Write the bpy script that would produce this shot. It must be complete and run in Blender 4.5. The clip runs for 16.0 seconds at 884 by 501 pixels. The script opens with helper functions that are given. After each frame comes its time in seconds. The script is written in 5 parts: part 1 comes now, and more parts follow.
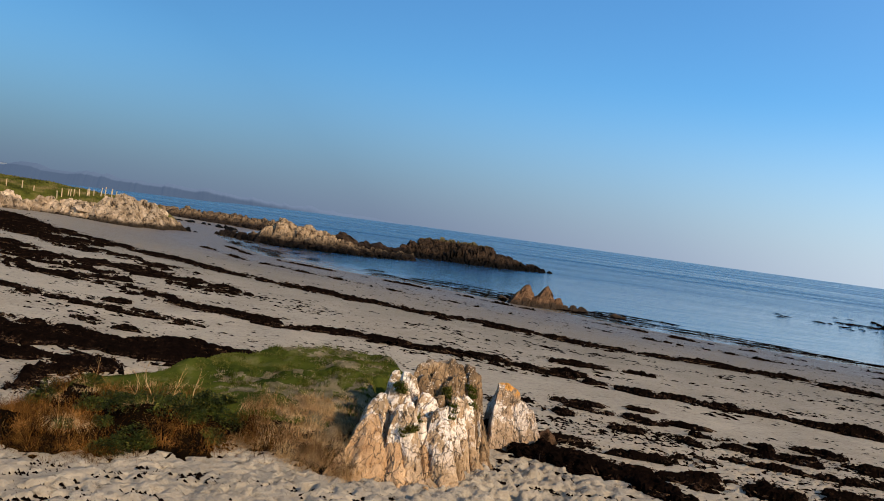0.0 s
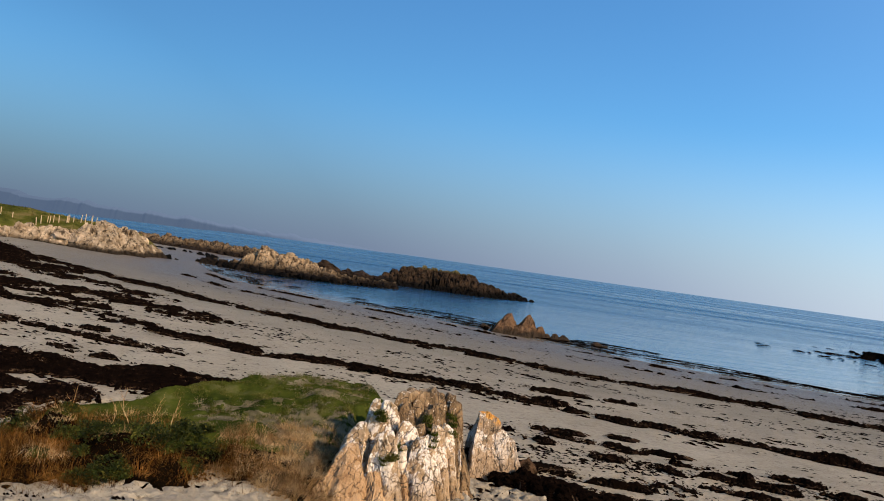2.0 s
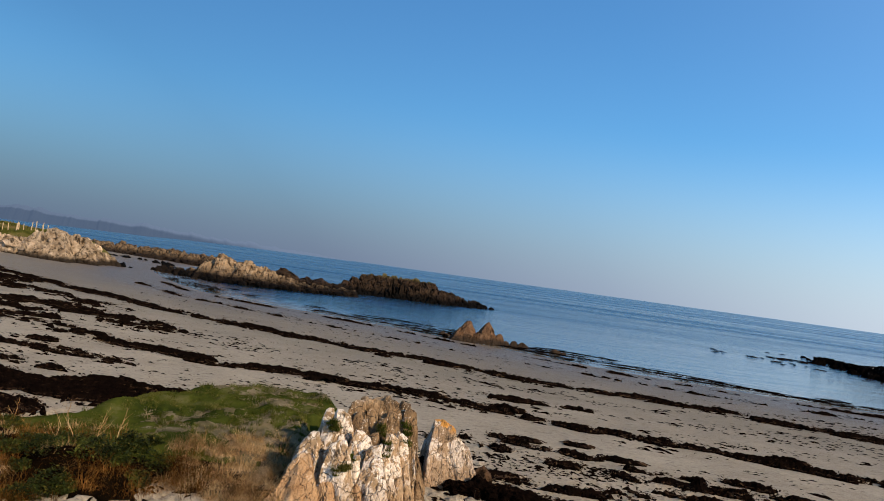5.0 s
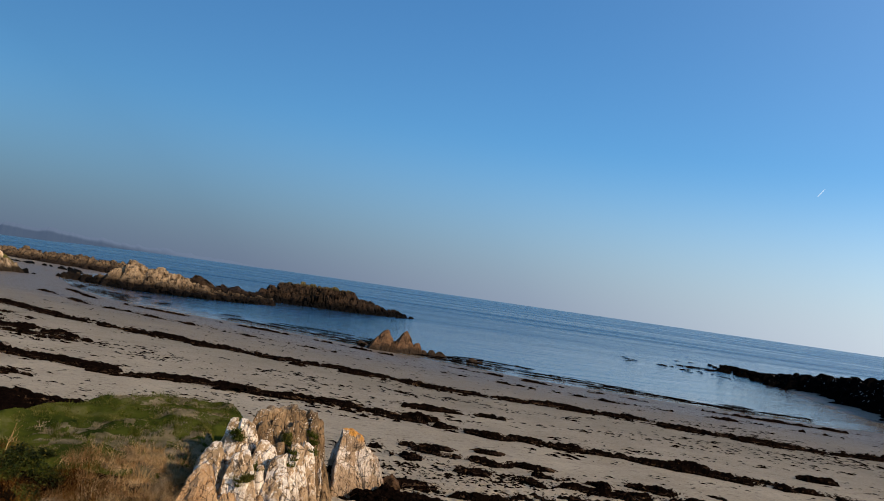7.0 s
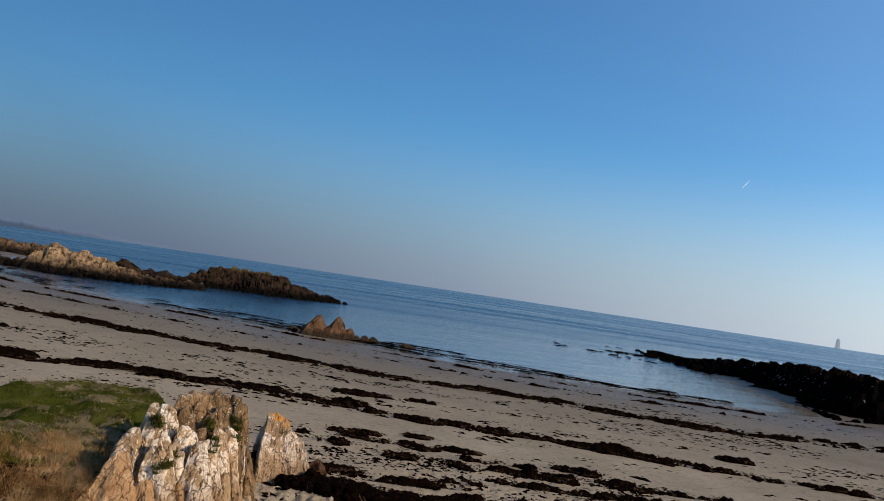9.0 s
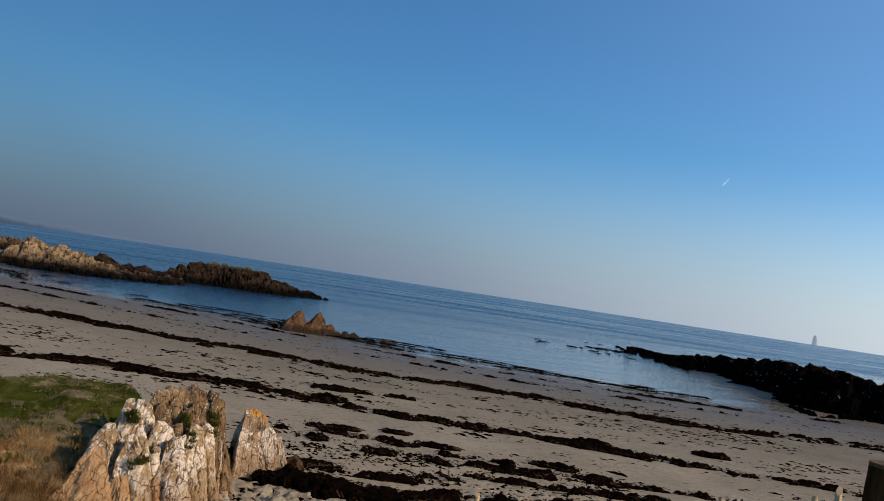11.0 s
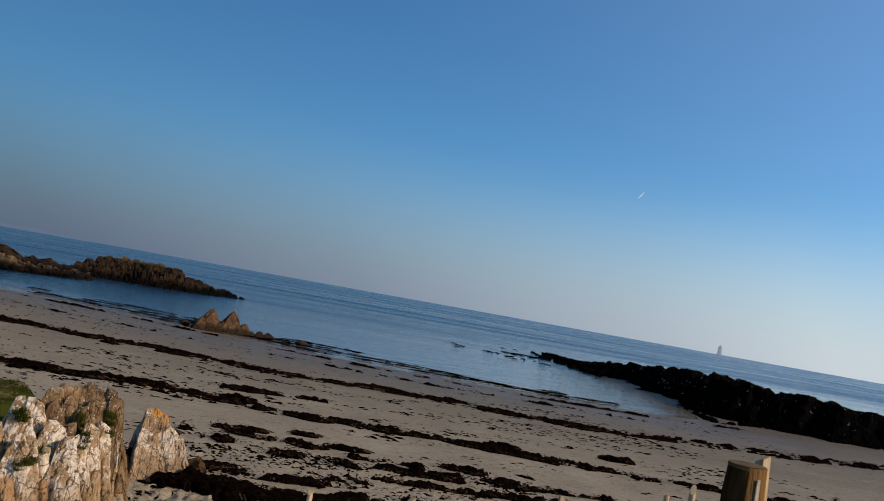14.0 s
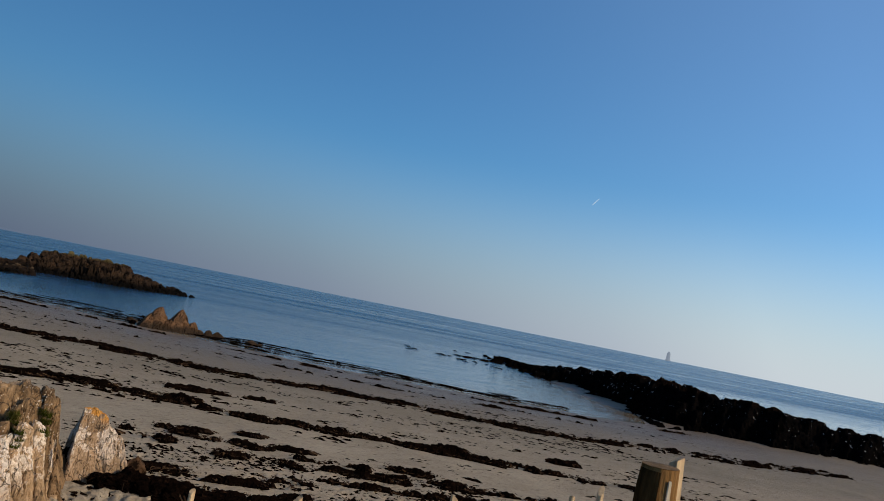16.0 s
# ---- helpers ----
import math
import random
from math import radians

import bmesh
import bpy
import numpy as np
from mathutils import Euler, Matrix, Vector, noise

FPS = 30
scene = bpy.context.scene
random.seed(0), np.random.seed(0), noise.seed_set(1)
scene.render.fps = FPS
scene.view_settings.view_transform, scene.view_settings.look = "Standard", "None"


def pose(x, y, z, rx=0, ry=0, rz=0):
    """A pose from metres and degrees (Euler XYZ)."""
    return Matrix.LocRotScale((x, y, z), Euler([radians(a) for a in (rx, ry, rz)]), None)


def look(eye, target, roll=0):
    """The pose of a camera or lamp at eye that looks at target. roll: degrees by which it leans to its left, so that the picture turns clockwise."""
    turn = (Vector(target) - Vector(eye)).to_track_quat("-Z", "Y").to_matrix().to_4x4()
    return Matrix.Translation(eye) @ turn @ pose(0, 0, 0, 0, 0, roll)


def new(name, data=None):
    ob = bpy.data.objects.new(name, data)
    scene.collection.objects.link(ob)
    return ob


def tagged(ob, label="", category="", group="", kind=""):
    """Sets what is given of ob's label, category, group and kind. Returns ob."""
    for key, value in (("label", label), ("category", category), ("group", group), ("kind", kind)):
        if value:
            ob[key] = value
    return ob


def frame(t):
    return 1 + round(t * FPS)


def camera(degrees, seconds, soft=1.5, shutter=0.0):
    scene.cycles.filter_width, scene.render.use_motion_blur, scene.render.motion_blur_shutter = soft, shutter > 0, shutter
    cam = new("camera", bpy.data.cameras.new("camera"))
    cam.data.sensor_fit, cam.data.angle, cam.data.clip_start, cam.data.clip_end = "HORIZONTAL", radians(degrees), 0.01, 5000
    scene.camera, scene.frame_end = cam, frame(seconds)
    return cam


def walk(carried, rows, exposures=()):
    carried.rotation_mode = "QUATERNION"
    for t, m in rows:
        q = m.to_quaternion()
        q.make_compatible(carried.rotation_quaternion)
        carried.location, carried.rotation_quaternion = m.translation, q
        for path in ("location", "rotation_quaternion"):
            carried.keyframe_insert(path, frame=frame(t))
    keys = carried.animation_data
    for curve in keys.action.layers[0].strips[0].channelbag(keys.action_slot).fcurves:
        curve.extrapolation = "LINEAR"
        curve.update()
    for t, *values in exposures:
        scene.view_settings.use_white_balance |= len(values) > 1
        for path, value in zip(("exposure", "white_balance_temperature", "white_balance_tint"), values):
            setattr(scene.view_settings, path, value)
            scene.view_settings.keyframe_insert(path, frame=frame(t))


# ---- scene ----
cam = camera(58.5, 16.0, soft=0.95)
PATH = [
    (0, (0.327, -0.387, 4.903), (0.317, 1.612, 4.848), 7.7),
    (0.5, (0.321, -0.41, 4.918), (0.305, 1.59, 4.899), 7.8),
    (1, (0.33, -0.407, 4.899), (0.321, 1.593, 4.926), 7.7),
    (1.5, (0.339, -0.417, 4.9), (0.341, 1.583, 4.912), 7.8),
    (2, (0.353, -0.457, 4.906), (0.377, 1.543, 4.928), 7.9),
    (2.5, (0.376, -0.476, 4.921), (0.426, 1.523, 4.931), 7.9),
    (3, (0.381, -0.467, 4.934), (0.437, 1.532, 4.945), 8.0),
    (3.5, (0.403, -0.469, 4.934), (0.473, 1.529, 4.976), 7.9),
    (4, (0.415, -0.407, 4.913), (0.501, 1.591, 4.965), 7.9),
    (6.5, (0.608, -0.451, 4.92), (0.854, 1.532, 5.002), 8.0),
    (7, (0.665, -0.472, 4.923), (0.977, 1.5, 5.029), 8.2),
    (7.5, (0.721, -0.427, 4.901), (1.081, 1.536, 5.019), 8.2),
    (8, (0.791, -0.427, 4.891), (1.24, 1.517, 5.026), 8.4),
    (8.5, (0.804, -0.411, 4.899), (1.277, 1.529, 5.0), 8.5),
    (11, (0.85, -0.456, 4.904), (1.371, 1.473, 4.996), 8.7),
    (11.5, (0.884, -0.417, 4.898), (1.465, 1.493, 5.006), 9.2),
    (12, (0.911, -0.426, 4.898), (1.527, 1.472, 5.021), 9.4),
    (12.5, (0.95, -0.425, 4.894), (1.603, 1.46, 5.036), 9.8),
    (13, (0.958, -0.431, 4.896), (1.627, 1.449, 5.036), 9.9),
    (13.5, (0.98, -0.42, 4.897), (1.667, 1.454, 5.027), 10.0),
    (14, (0.988, -0.426, 4.897), (1.694, 1.441, 5.03), 10.2),
    (14.5, (1.008, -0.418, 4.896), (1.726, 1.444, 5.031), 10.3),
    (15, (1.045, -0.404, 4.895), (1.787, 1.447, 5.042), 10.6),
    (15.5, (1.058, -0.422, 4.898), (1.829, 1.415, 5.065), 10.9),
    (16, (1.083, -0.422, 4.899), (1.89, 1.401, 5.059), 11.2),
]
EXPOSURE = [(0.0, 0.48), (4.2, 0.42), (8.5, 0.05), (11.0, -0.08), (13.5, -0.20), (16.0, -0.22)]
walk(cam, [(t, look(eye, target, roll)) for t, eye, target, roll in PATH], EXPOSURE)

# ---- daylight ----
SUN_AZ, SUN_EL = radians(136), radians(28)
SUN_DIR = Vector((math.cos(SUN_EL) * math.sin(SUN_AZ), math.cos(SUN_EL) * math.cos(SUN_AZ), math.sin(SUN_EL)))
sun = new("sun", bpy.data.lights.new("sun", "SUN"))
sun.data.energy, sun.data.angle, sun.data.color = 5.0, radians(0.6), (1.0, 0.79, 0.54)
sun.matrix_world = look(SUN_DIR * 100, (0, 0, 0))

world = bpy.data.worlds.new("sky")
scene.world = world
world.use_nodes = True
wn, wl = world.node_tree.nodes, world.node_tree.links
wn.clear()
w_out, w_bg = wn.new("ShaderNodeOutputWorld"), wn.new("ShaderNodeBackground")
w_sky = wn.new("ShaderNodeTexSky")
w_sky.sky_type, w_sky.sun_disc = "NISHITA", False
w_sky.sun_elevation, w_sky.sun_rotation = SUN_EL, SUN_AZ
w_sky.air_density, w_sky.dust_density, w_sky.ozone_density, w_sky.altitude = 1.0, 0.6, 1.6, 5
w_tint = wn.new("ShaderNodeMix")
w_tint.data_type, w_tint.blend_type = "RGBA", "MULTIPLY"
w_tint.inputs["Factor"].default_value = 1.0
w_tint.inputs["B"].default_value = (0.61, 1.19, 1.63, 1)
wl.new(w_sky.outputs[0], w_tint.inputs["A"])
# low sea haze, brighter towards the sun
w_co, w_sep, w_dot = wn.new("ShaderNodeTexCoord"), wn.new("ShaderNodeSeparateXYZ"), wn.new("ShaderNodeVectorMath")
w_dot.operation = "DOT_PRODUCT"
w_dot.inputs[1].default_value = SUN_DIR
w_side = wn.new("ShaderNodeMapRange")
w_side.inputs["From Min"].default_value, w_side.inputs["From Max"].default_value = -1.03, 0.69
w_ramp = wn.new("ShaderNodeValToRGB")
HAZE = [(0.10, (1.65, 2.2, 3.55)), (0.2, (2.35, 2.95, 4.5)), (0.34, (4.5, 5.35, 7.2)), (0.43, (6.7, 7.7, 9.4)), (0.52, (9.0, 10.0, 11.6)), (0.62, (12.5, 13.5, 14.5)), (1.0, (13.5, 14.2, 15))]
for k in range(len(HAZE) - 2):
    w_ramp.color_ramp.elements.new(0.5)
for e, (at, col) in zip(w_ramp.color_ramp.elements, HAZE):
    e.position, e.color = at, (*col, 1)
w_fac = wn.new("ShaderNodeMapRange")
w_fac.interpolation_type = "SMOOTHSTEP"
w_fac.inputs["From Min"].default_value, w_fac.inputs["From Max"].default_value = -0.01, 0.21
w_fac.inputs["To Min"].default_value, w_fac.inputs["To Max"].default_value = 0.9, 0.0
w_mix = wn.new("ShaderNodeMix")
w_mix.data_type = "RGBA"
wl.new(w_co.outputs["Generated"], w_sep.inputs[0])
wl.new(w_co.outputs["Generated"], w_dot.inputs[0])
wl.new(w_dot.outputs["Value"], w_side.inputs["Value"])
wl.new(w_side.outputs[0], w_ramp.inputs[0])
wl.new(w_sep.outputs["Z"], w_fac.inputs["Value"])
wl.new(w_fac.outputs[0], w_mix.inputs["Factor"])
w_glow, w_gain = wn.new("ShaderNodeMapRange"), wn.new("ShaderNodeVectorMath")
w_glow.inputs["From Min"].default_value, w_glow.inputs["From Max"].default_value = -0.69, 0.21
w_glow.inputs["To Min"].default_value, w_glow.inputs["To Max"].default_value = 0.79, 2.08
w_gain.operation = "SCALE"
wl.new(w_dot.outputs["Value"], w_glow.inputs["Value"])
wl.new(w_tint.outputs["Result"], w_gain.inputs[0])
wl.new(w_glow.outputs[0], w_gain.inputs["Scale"])
w_pale, w_side2 = wn.new("ShaderNodeMix"), wn.new("ShaderNodeMapRange")
w_pale.data_type = "RGBA"
w_side2.inputs["From Min"].default_value, w_side2.inputs["From Max"].default_value = -0.3, 0.56
w_side2.inputs["To Min"].default_value, w_side2.inputs["To Max"].default_value = 0.0, 0.15
wl.new(w_dot.outputs["Value"], w_side2.inputs["Value"])
wl.new(w_side2.outputs[0], w_pale.inputs["Factor"])
wl.new(w_gain.outputs["Vector"], w_pale.inputs["A"])
wl.new(w_ramp.outputs[0], w_pale.inputs["B"])
wl.new(w_pale.outputs["Result"], w_mix.inputs["A"])
wl.new(w_ramp.outputs[0], w_mix.inputs["B"])
wl.new(w_mix.outputs["Result"], w_bg.inputs["Color"])
w_bg.inputs["Strength"].default_value = 0.057
wl.new(w_bg.outputs[0], w_out.inputs[0])

# ---- noise ----
def lattice(ix, iy, iz, seed):
    n = (ix.astype(np.int64) * 374761393 + iy.astype(np.int64) * 668265263 + iz.astype(np.int64) * 1442695041 + seed * 974711) & 0xFFFFFFFF
    n = ((n ^ (n >> 13)) * 1274126177) & 0xFFFFFFFF
    n = ((n ^ (n >> 16)) * 2246822519) & 0xFFFFFFFF
    return ((n ^ (n >> 15)) & 0xFFFF) / 32767.5 - 1.0


def value3(x, y, z, seed=0):
    x, y, z = np.broadcast_arrays(np.asarray(x, float), np.asarray(y, float), np.asarray(z, float))
    ix, iy, iz = np.floor(x), np.floor(y), np.floor(z)
    fx, fy, fz = x - ix, y - iy, z - iz
    fx, fy, fz = (f * f * (3 - 2 * f) for f in (fx, fy, fz))
    total = 0.0
    for a in (0, 1):
        for b in (0, 1):
            for c in (0, 1):
                w = (fx if a else 1 - fx) * (fy if b else 1 - fy) * (fz if c else 1 - fz)
                total = total + w * lattice(ix + a, iy + b, iz + c, seed)
    return total


def fbm(x, y, z=0.0, seed=0, octaves=4, gain=0.5):
    total, amp, k = 0.0, 1.0, 1.0
    for n in range(octaves):
        total = total + amp * value3(np.asarray(x) * k, np.asarray(y) * k, np.asarray(z) * k, seed + 17 * n)
        amp, k = amp * gain, k * 2.03
    return total


def line_distance(x, y, pts):
    """Distance to a polyline, and the share of its length at the nearest place."""
    pts = np.array(pts, float)
    best, along = np.full(np.shape(x), 1e9), np.zeros(np.shape(x))
    steps = np.hypot(*np.diff(pts, axis=0).T)
    run = np.r_[0, np.cumsum(steps)]
    for n, (a, b) in enumerate(zip(pts[:-1], pts[1:])):
        u = np.clip(((x - a[0]) * (b[0] - a[0]) + (y - a[1]) * (b[1] - a[1])) / steps[n] ** 2, 0, 1)
        d = np.hypot(x - a[0] - u * (b[0] - a[0]), y - a[1] - u * (b[1] - a[1]))
        near = d < best
        best, along = np.where(near, d, best), np.where(near, run[n] + u * steps[n], along)
    return best, along


# ---- materials ----
def shader(name, rough=0.8, spec=0.3, metal=0.0):
    m = bpy.data.materials.new(name)
    m.use_nodes = True
    bsdf = m.node_tree.nodes["Principled BSDF"]
    bsdf.inputs["Roughness"].default_value = rough
    bsdf.inputs["Specular IOR Level"].default_value = spec
    bsdf.inputs["Metallic"].default_value = metal
    return m, m.node_tree.nodes, m.node_tree.links, bsdf


def where(nodes, links, scale=(1, 1, 1), turn=0.0):
    geo, mapping = nodes.new("ShaderNodeNewGeometry"), nodes.new("ShaderNodeMapping")
    mapping.inputs["Scale"].default_value = scale
    mapping.inputs["Rotation"].default_value = (0, 0, turn)
    links.new(geo.outputs["Position"], mapping.inputs["Vector"])
    return mapping.outputs[0]


def noise_of(nodes, links, vec, scale, detail=6.0, rough=0.6):
    n = nodes.new("ShaderNodeTexNoise")
    n.inputs["Scale"].default_value, n.inputs["Detail"].default_value, n.inputs["Roughness"].default_value = scale, detail, rough
    links.new(vec, n.inputs["Vector"])
    return n.outputs["Fac"]


def ramp(nodes, links, fac, stops):
    r = nodes.new("ShaderNodeValToRGB")
    while len(r.color_ramp.elements) < len(stops):
        r.color_ramp.elements.new(0.5)
    for e, (at, col) in zip(r.color_ramp.elements, stops):
        e.position, e.color = at, (*col, 1) if not isinstance(col, float) else (col, col, col, 1)
    links.new(fac, r.inputs[0])
    return r.outputs[0]


def blend(nodes, links, fac, a, b, how="MIX"):
    m = nodes.new("ShaderNodeMix")
    m.data_type, m.blend_type = "RGBA", how
    for key, v in (("Factor", fac), ("A", a), ("B", b)):
        if isinstance(v, (float, int)):
            m.inputs[key].default_value = v
        elif isinstance(v, tuple):
            m.inputs[key].default_value = (*v, 1)
        else:
            links.new(v, m.inputs[key])
    return m.outputs["Result"]


def maths(nodes, links, how, a, b=0.0):
    m = nodes.new("ShaderNodeMath")
    m.operation, m.use_clamp = how, how in ("MULTIPLY", "ADD", "SUBTRACT")
    for k, v in enumerate((a, b)):
        if isinstance(v, (float, int)):
            m.inputs[k].default_value = v
        else:
            links.new(v, m.inputs[k])
    return m.outputs[0]


def bump(nodes, links, bsdf, height, strength, distance, under=None):
    b = nodes.new("ShaderNodeBump")
    b.inputs["Strength"].default_value, b.inputs["Distance"].default_value = strength, distance
    links.new(height, b.inputs["Height"])
    if under is not None:
        links.new(under, b.inputs["Normal"])
    links.new(b.outputs[0], bsdf.inputs["Normal"])
    return b.outputs[0]


def height_mask(nodes, links, lo, hi, wobble=0.3, scale=1.5):
    """0 below lo, 1 above hi, with an uneven line between."""
    geo, sep = nodes.new("ShaderNodeNewGeometry"), nodes.new("ShaderNodeSeparateXYZ")
    links.new(geo.outputs["Position"], sep.inputs[0])
    n = noise_of(nodes, links, geo.outputs["Position"], scale, 4.0)
    add = nodes.new("ShaderNodeMath")
    add.operation = "MULTIPLY_ADD"
    links.new(n, add.inputs[0])
    add.inputs[1].default_value = wobble
    links.new(sep.outputs["Z"], add.inputs[2])
    r = nodes.new("ShaderNodeMapRange")
    r.inputs["From Min"].default_value, r.inputs["From Max"].default_value = lo + wobble / 2, hi + wobble / 2
    links.new(add.outputs[0], r.inputs["Value"])
    return r.outputs[0]


def sand_material():
    m, n, l, b = shader("sand", 0.95, 0.35)
    p = where(n, l)
    dry = ramp(n, l, noise_of(n, l, p, 0.5, 8.0), [(0.3, (0.205, 0.169, 0.122)), (0.7, (0.275, 0.229, 0.168))])
    dry = blend(n, l, 0.6, dry, ramp(n, l, noise_of(n, l, p, 9.0, 6.0), [(0.3, (0.55, 0.52, 0.48)), (0.75, (1.0, 1.0, 1.0))]), "MULTIPLY")
    dry = blend(n, l, height_mask(n, l, 0.72, 1.02, 0.1, 0.4), dry, blend(n, l, 1.0, dry, (1.52, 1.50, 1.48), "MULTIPLY"))
    # thin drift of torn weed and grit
    streak = noise_of(n, l, where(n, l, (1.1, 3.2, 1), radians(26)), 2.6, 8.0, 0.7)
    litter = ramp(n, l, streak, [(0.57, 0.0), (0.66, 0.8)])
    dry = blend(n, l, litter, dry, (0.06, 0.045, 0.03))
    wet = ramp(n, l, noise_of(n, l, where(n, l, (0.25, 1.6, 1), radians(28)), 0.8, 6.0), [(0.35, (0.10, 0.075, 0.050)), (0.7, (0.155, 0.118, 0.080))])
    up = height_mask(n, l, 0.22, 0.66, 0.22, 0.25)
    # unseen dune top, darkened to throw less bounce light on the post
    top = ramp(n, l, noise_of(n, l, p, 3.0, 8.0), [(0.35, (0.02, 0.026, 0.008)), (0.7, (0.07, 0.065, 0.025))])
    l.new(blend(n, l, height_mask(n, l, 1.9, 2.4, 0.3, 1.0), blend(n, l, up, wet, dry), top), b.inputs["Base Color"])
    gloss = n.new("ShaderNodeMapRange")
    gloss.inputs["To Min"].default_value, gloss.inputs["To Max"].default_value = 0.4, 0.75
    l.new(up, gloss.inputs["Value"])
    l.new(gloss.outputs[0], b.inputs["Roughness"])
    sheen = n.new("ShaderNodeMapRange")
    sheen.inputs["To Min"].default_value, sheen.inputs["To Max"].default_value = 0.12, 0.05
    l.new(up, sheen.inputs["Value"])
    l.new(sheen.outputs[0], b.inputs["Specular IOR Level"])
    low = bump(n, l, b, noise_of(n, l, p, 3.5, 8.0, 0.65), 0.5, 0.12)
    mid = bump(n, l, b, noise_of(n, l, p, 9.0, 6.0, 0.7), 0.8, 0.09, low)
    bump(n, l, b, noise_of(n, l, p, 40.0, 4.0), 0.35, 0.02, mid)
    return m


def water_material():
    m, n, l, b = shader("sea_water", 0.12, 0.5)
    p = where(n, l, (1, 1, 1))
    tone = noise_of(n, l, where(n, l, (0.004, 0.022, 1), radians(-8)), 1.0, 5.0)
    deep = ramp(n, l, tone, [(0.35, (0.004, 0.022, 0.052)), (0.65, (0.012, 0.042, 0.088))])
    # thin water shows the sand under it
    shoal = n.new("ShaderNodeAttribute")
    shoal.attribute_name = "shoal"
    l.new(blend(n, l, shoal.outputs["Fac"], deep, (0.16, 0.138, 0.105)), b.inputs["Base Color"])
    b.inputs["IOR"].default_value, b.inputs["Specular IOR Level"].default_value = 1.33, 0.35
    geo, sep, lee = n.new("ShaderNodeNewGeometry"), n.new("ShaderNodeSeparateXYZ"), n.new("ShaderNodeMapRange")
    l.new(geo.outputs["Position"], sep.inputs[0])
    lee.inputs["From Min"].default_value, lee.inputs["From Max"].default_value = 62, 160
    lee.inputs["To Min"].default_value, lee.inputs["To Max"].default_value = 0.25, 1.0
    l.new(sep.outputs["Y"], lee.inputs["Value"])
    wide = bump(n, l, b, noise_of(n, l, where(n, l, (0.12, 0.45, 1), radians(-12)), 1.0, 6.0, 0.6), 0.34, 1.8)
    fine = bump(n, l, b, noise_of(n, l, where(n, l, (0.9, 1.8, 1), radians(10)), 1.5, 5.0), 0.45, 0.12, wide)
    l.new(maths(n, l, "MULTIPLY", lee.outputs[0], ramp(n, l, tone, [(0.35, 0.12), (0.5, 0.22), (0.65, 0.36)])), b.inputs["Roughness"])
    for made in (wide.node, fine.node):
        gain = n.new("ShaderNodeMath")
        gain.operation = "MULTIPLY"
        l.new(lee.outputs[0], gain.inputs[0])
        gain.inputs[1].default_value = made.inputs["Strength"].default_value
        l.new(gain.outputs[0], made.inputs["Strength"])
    return m


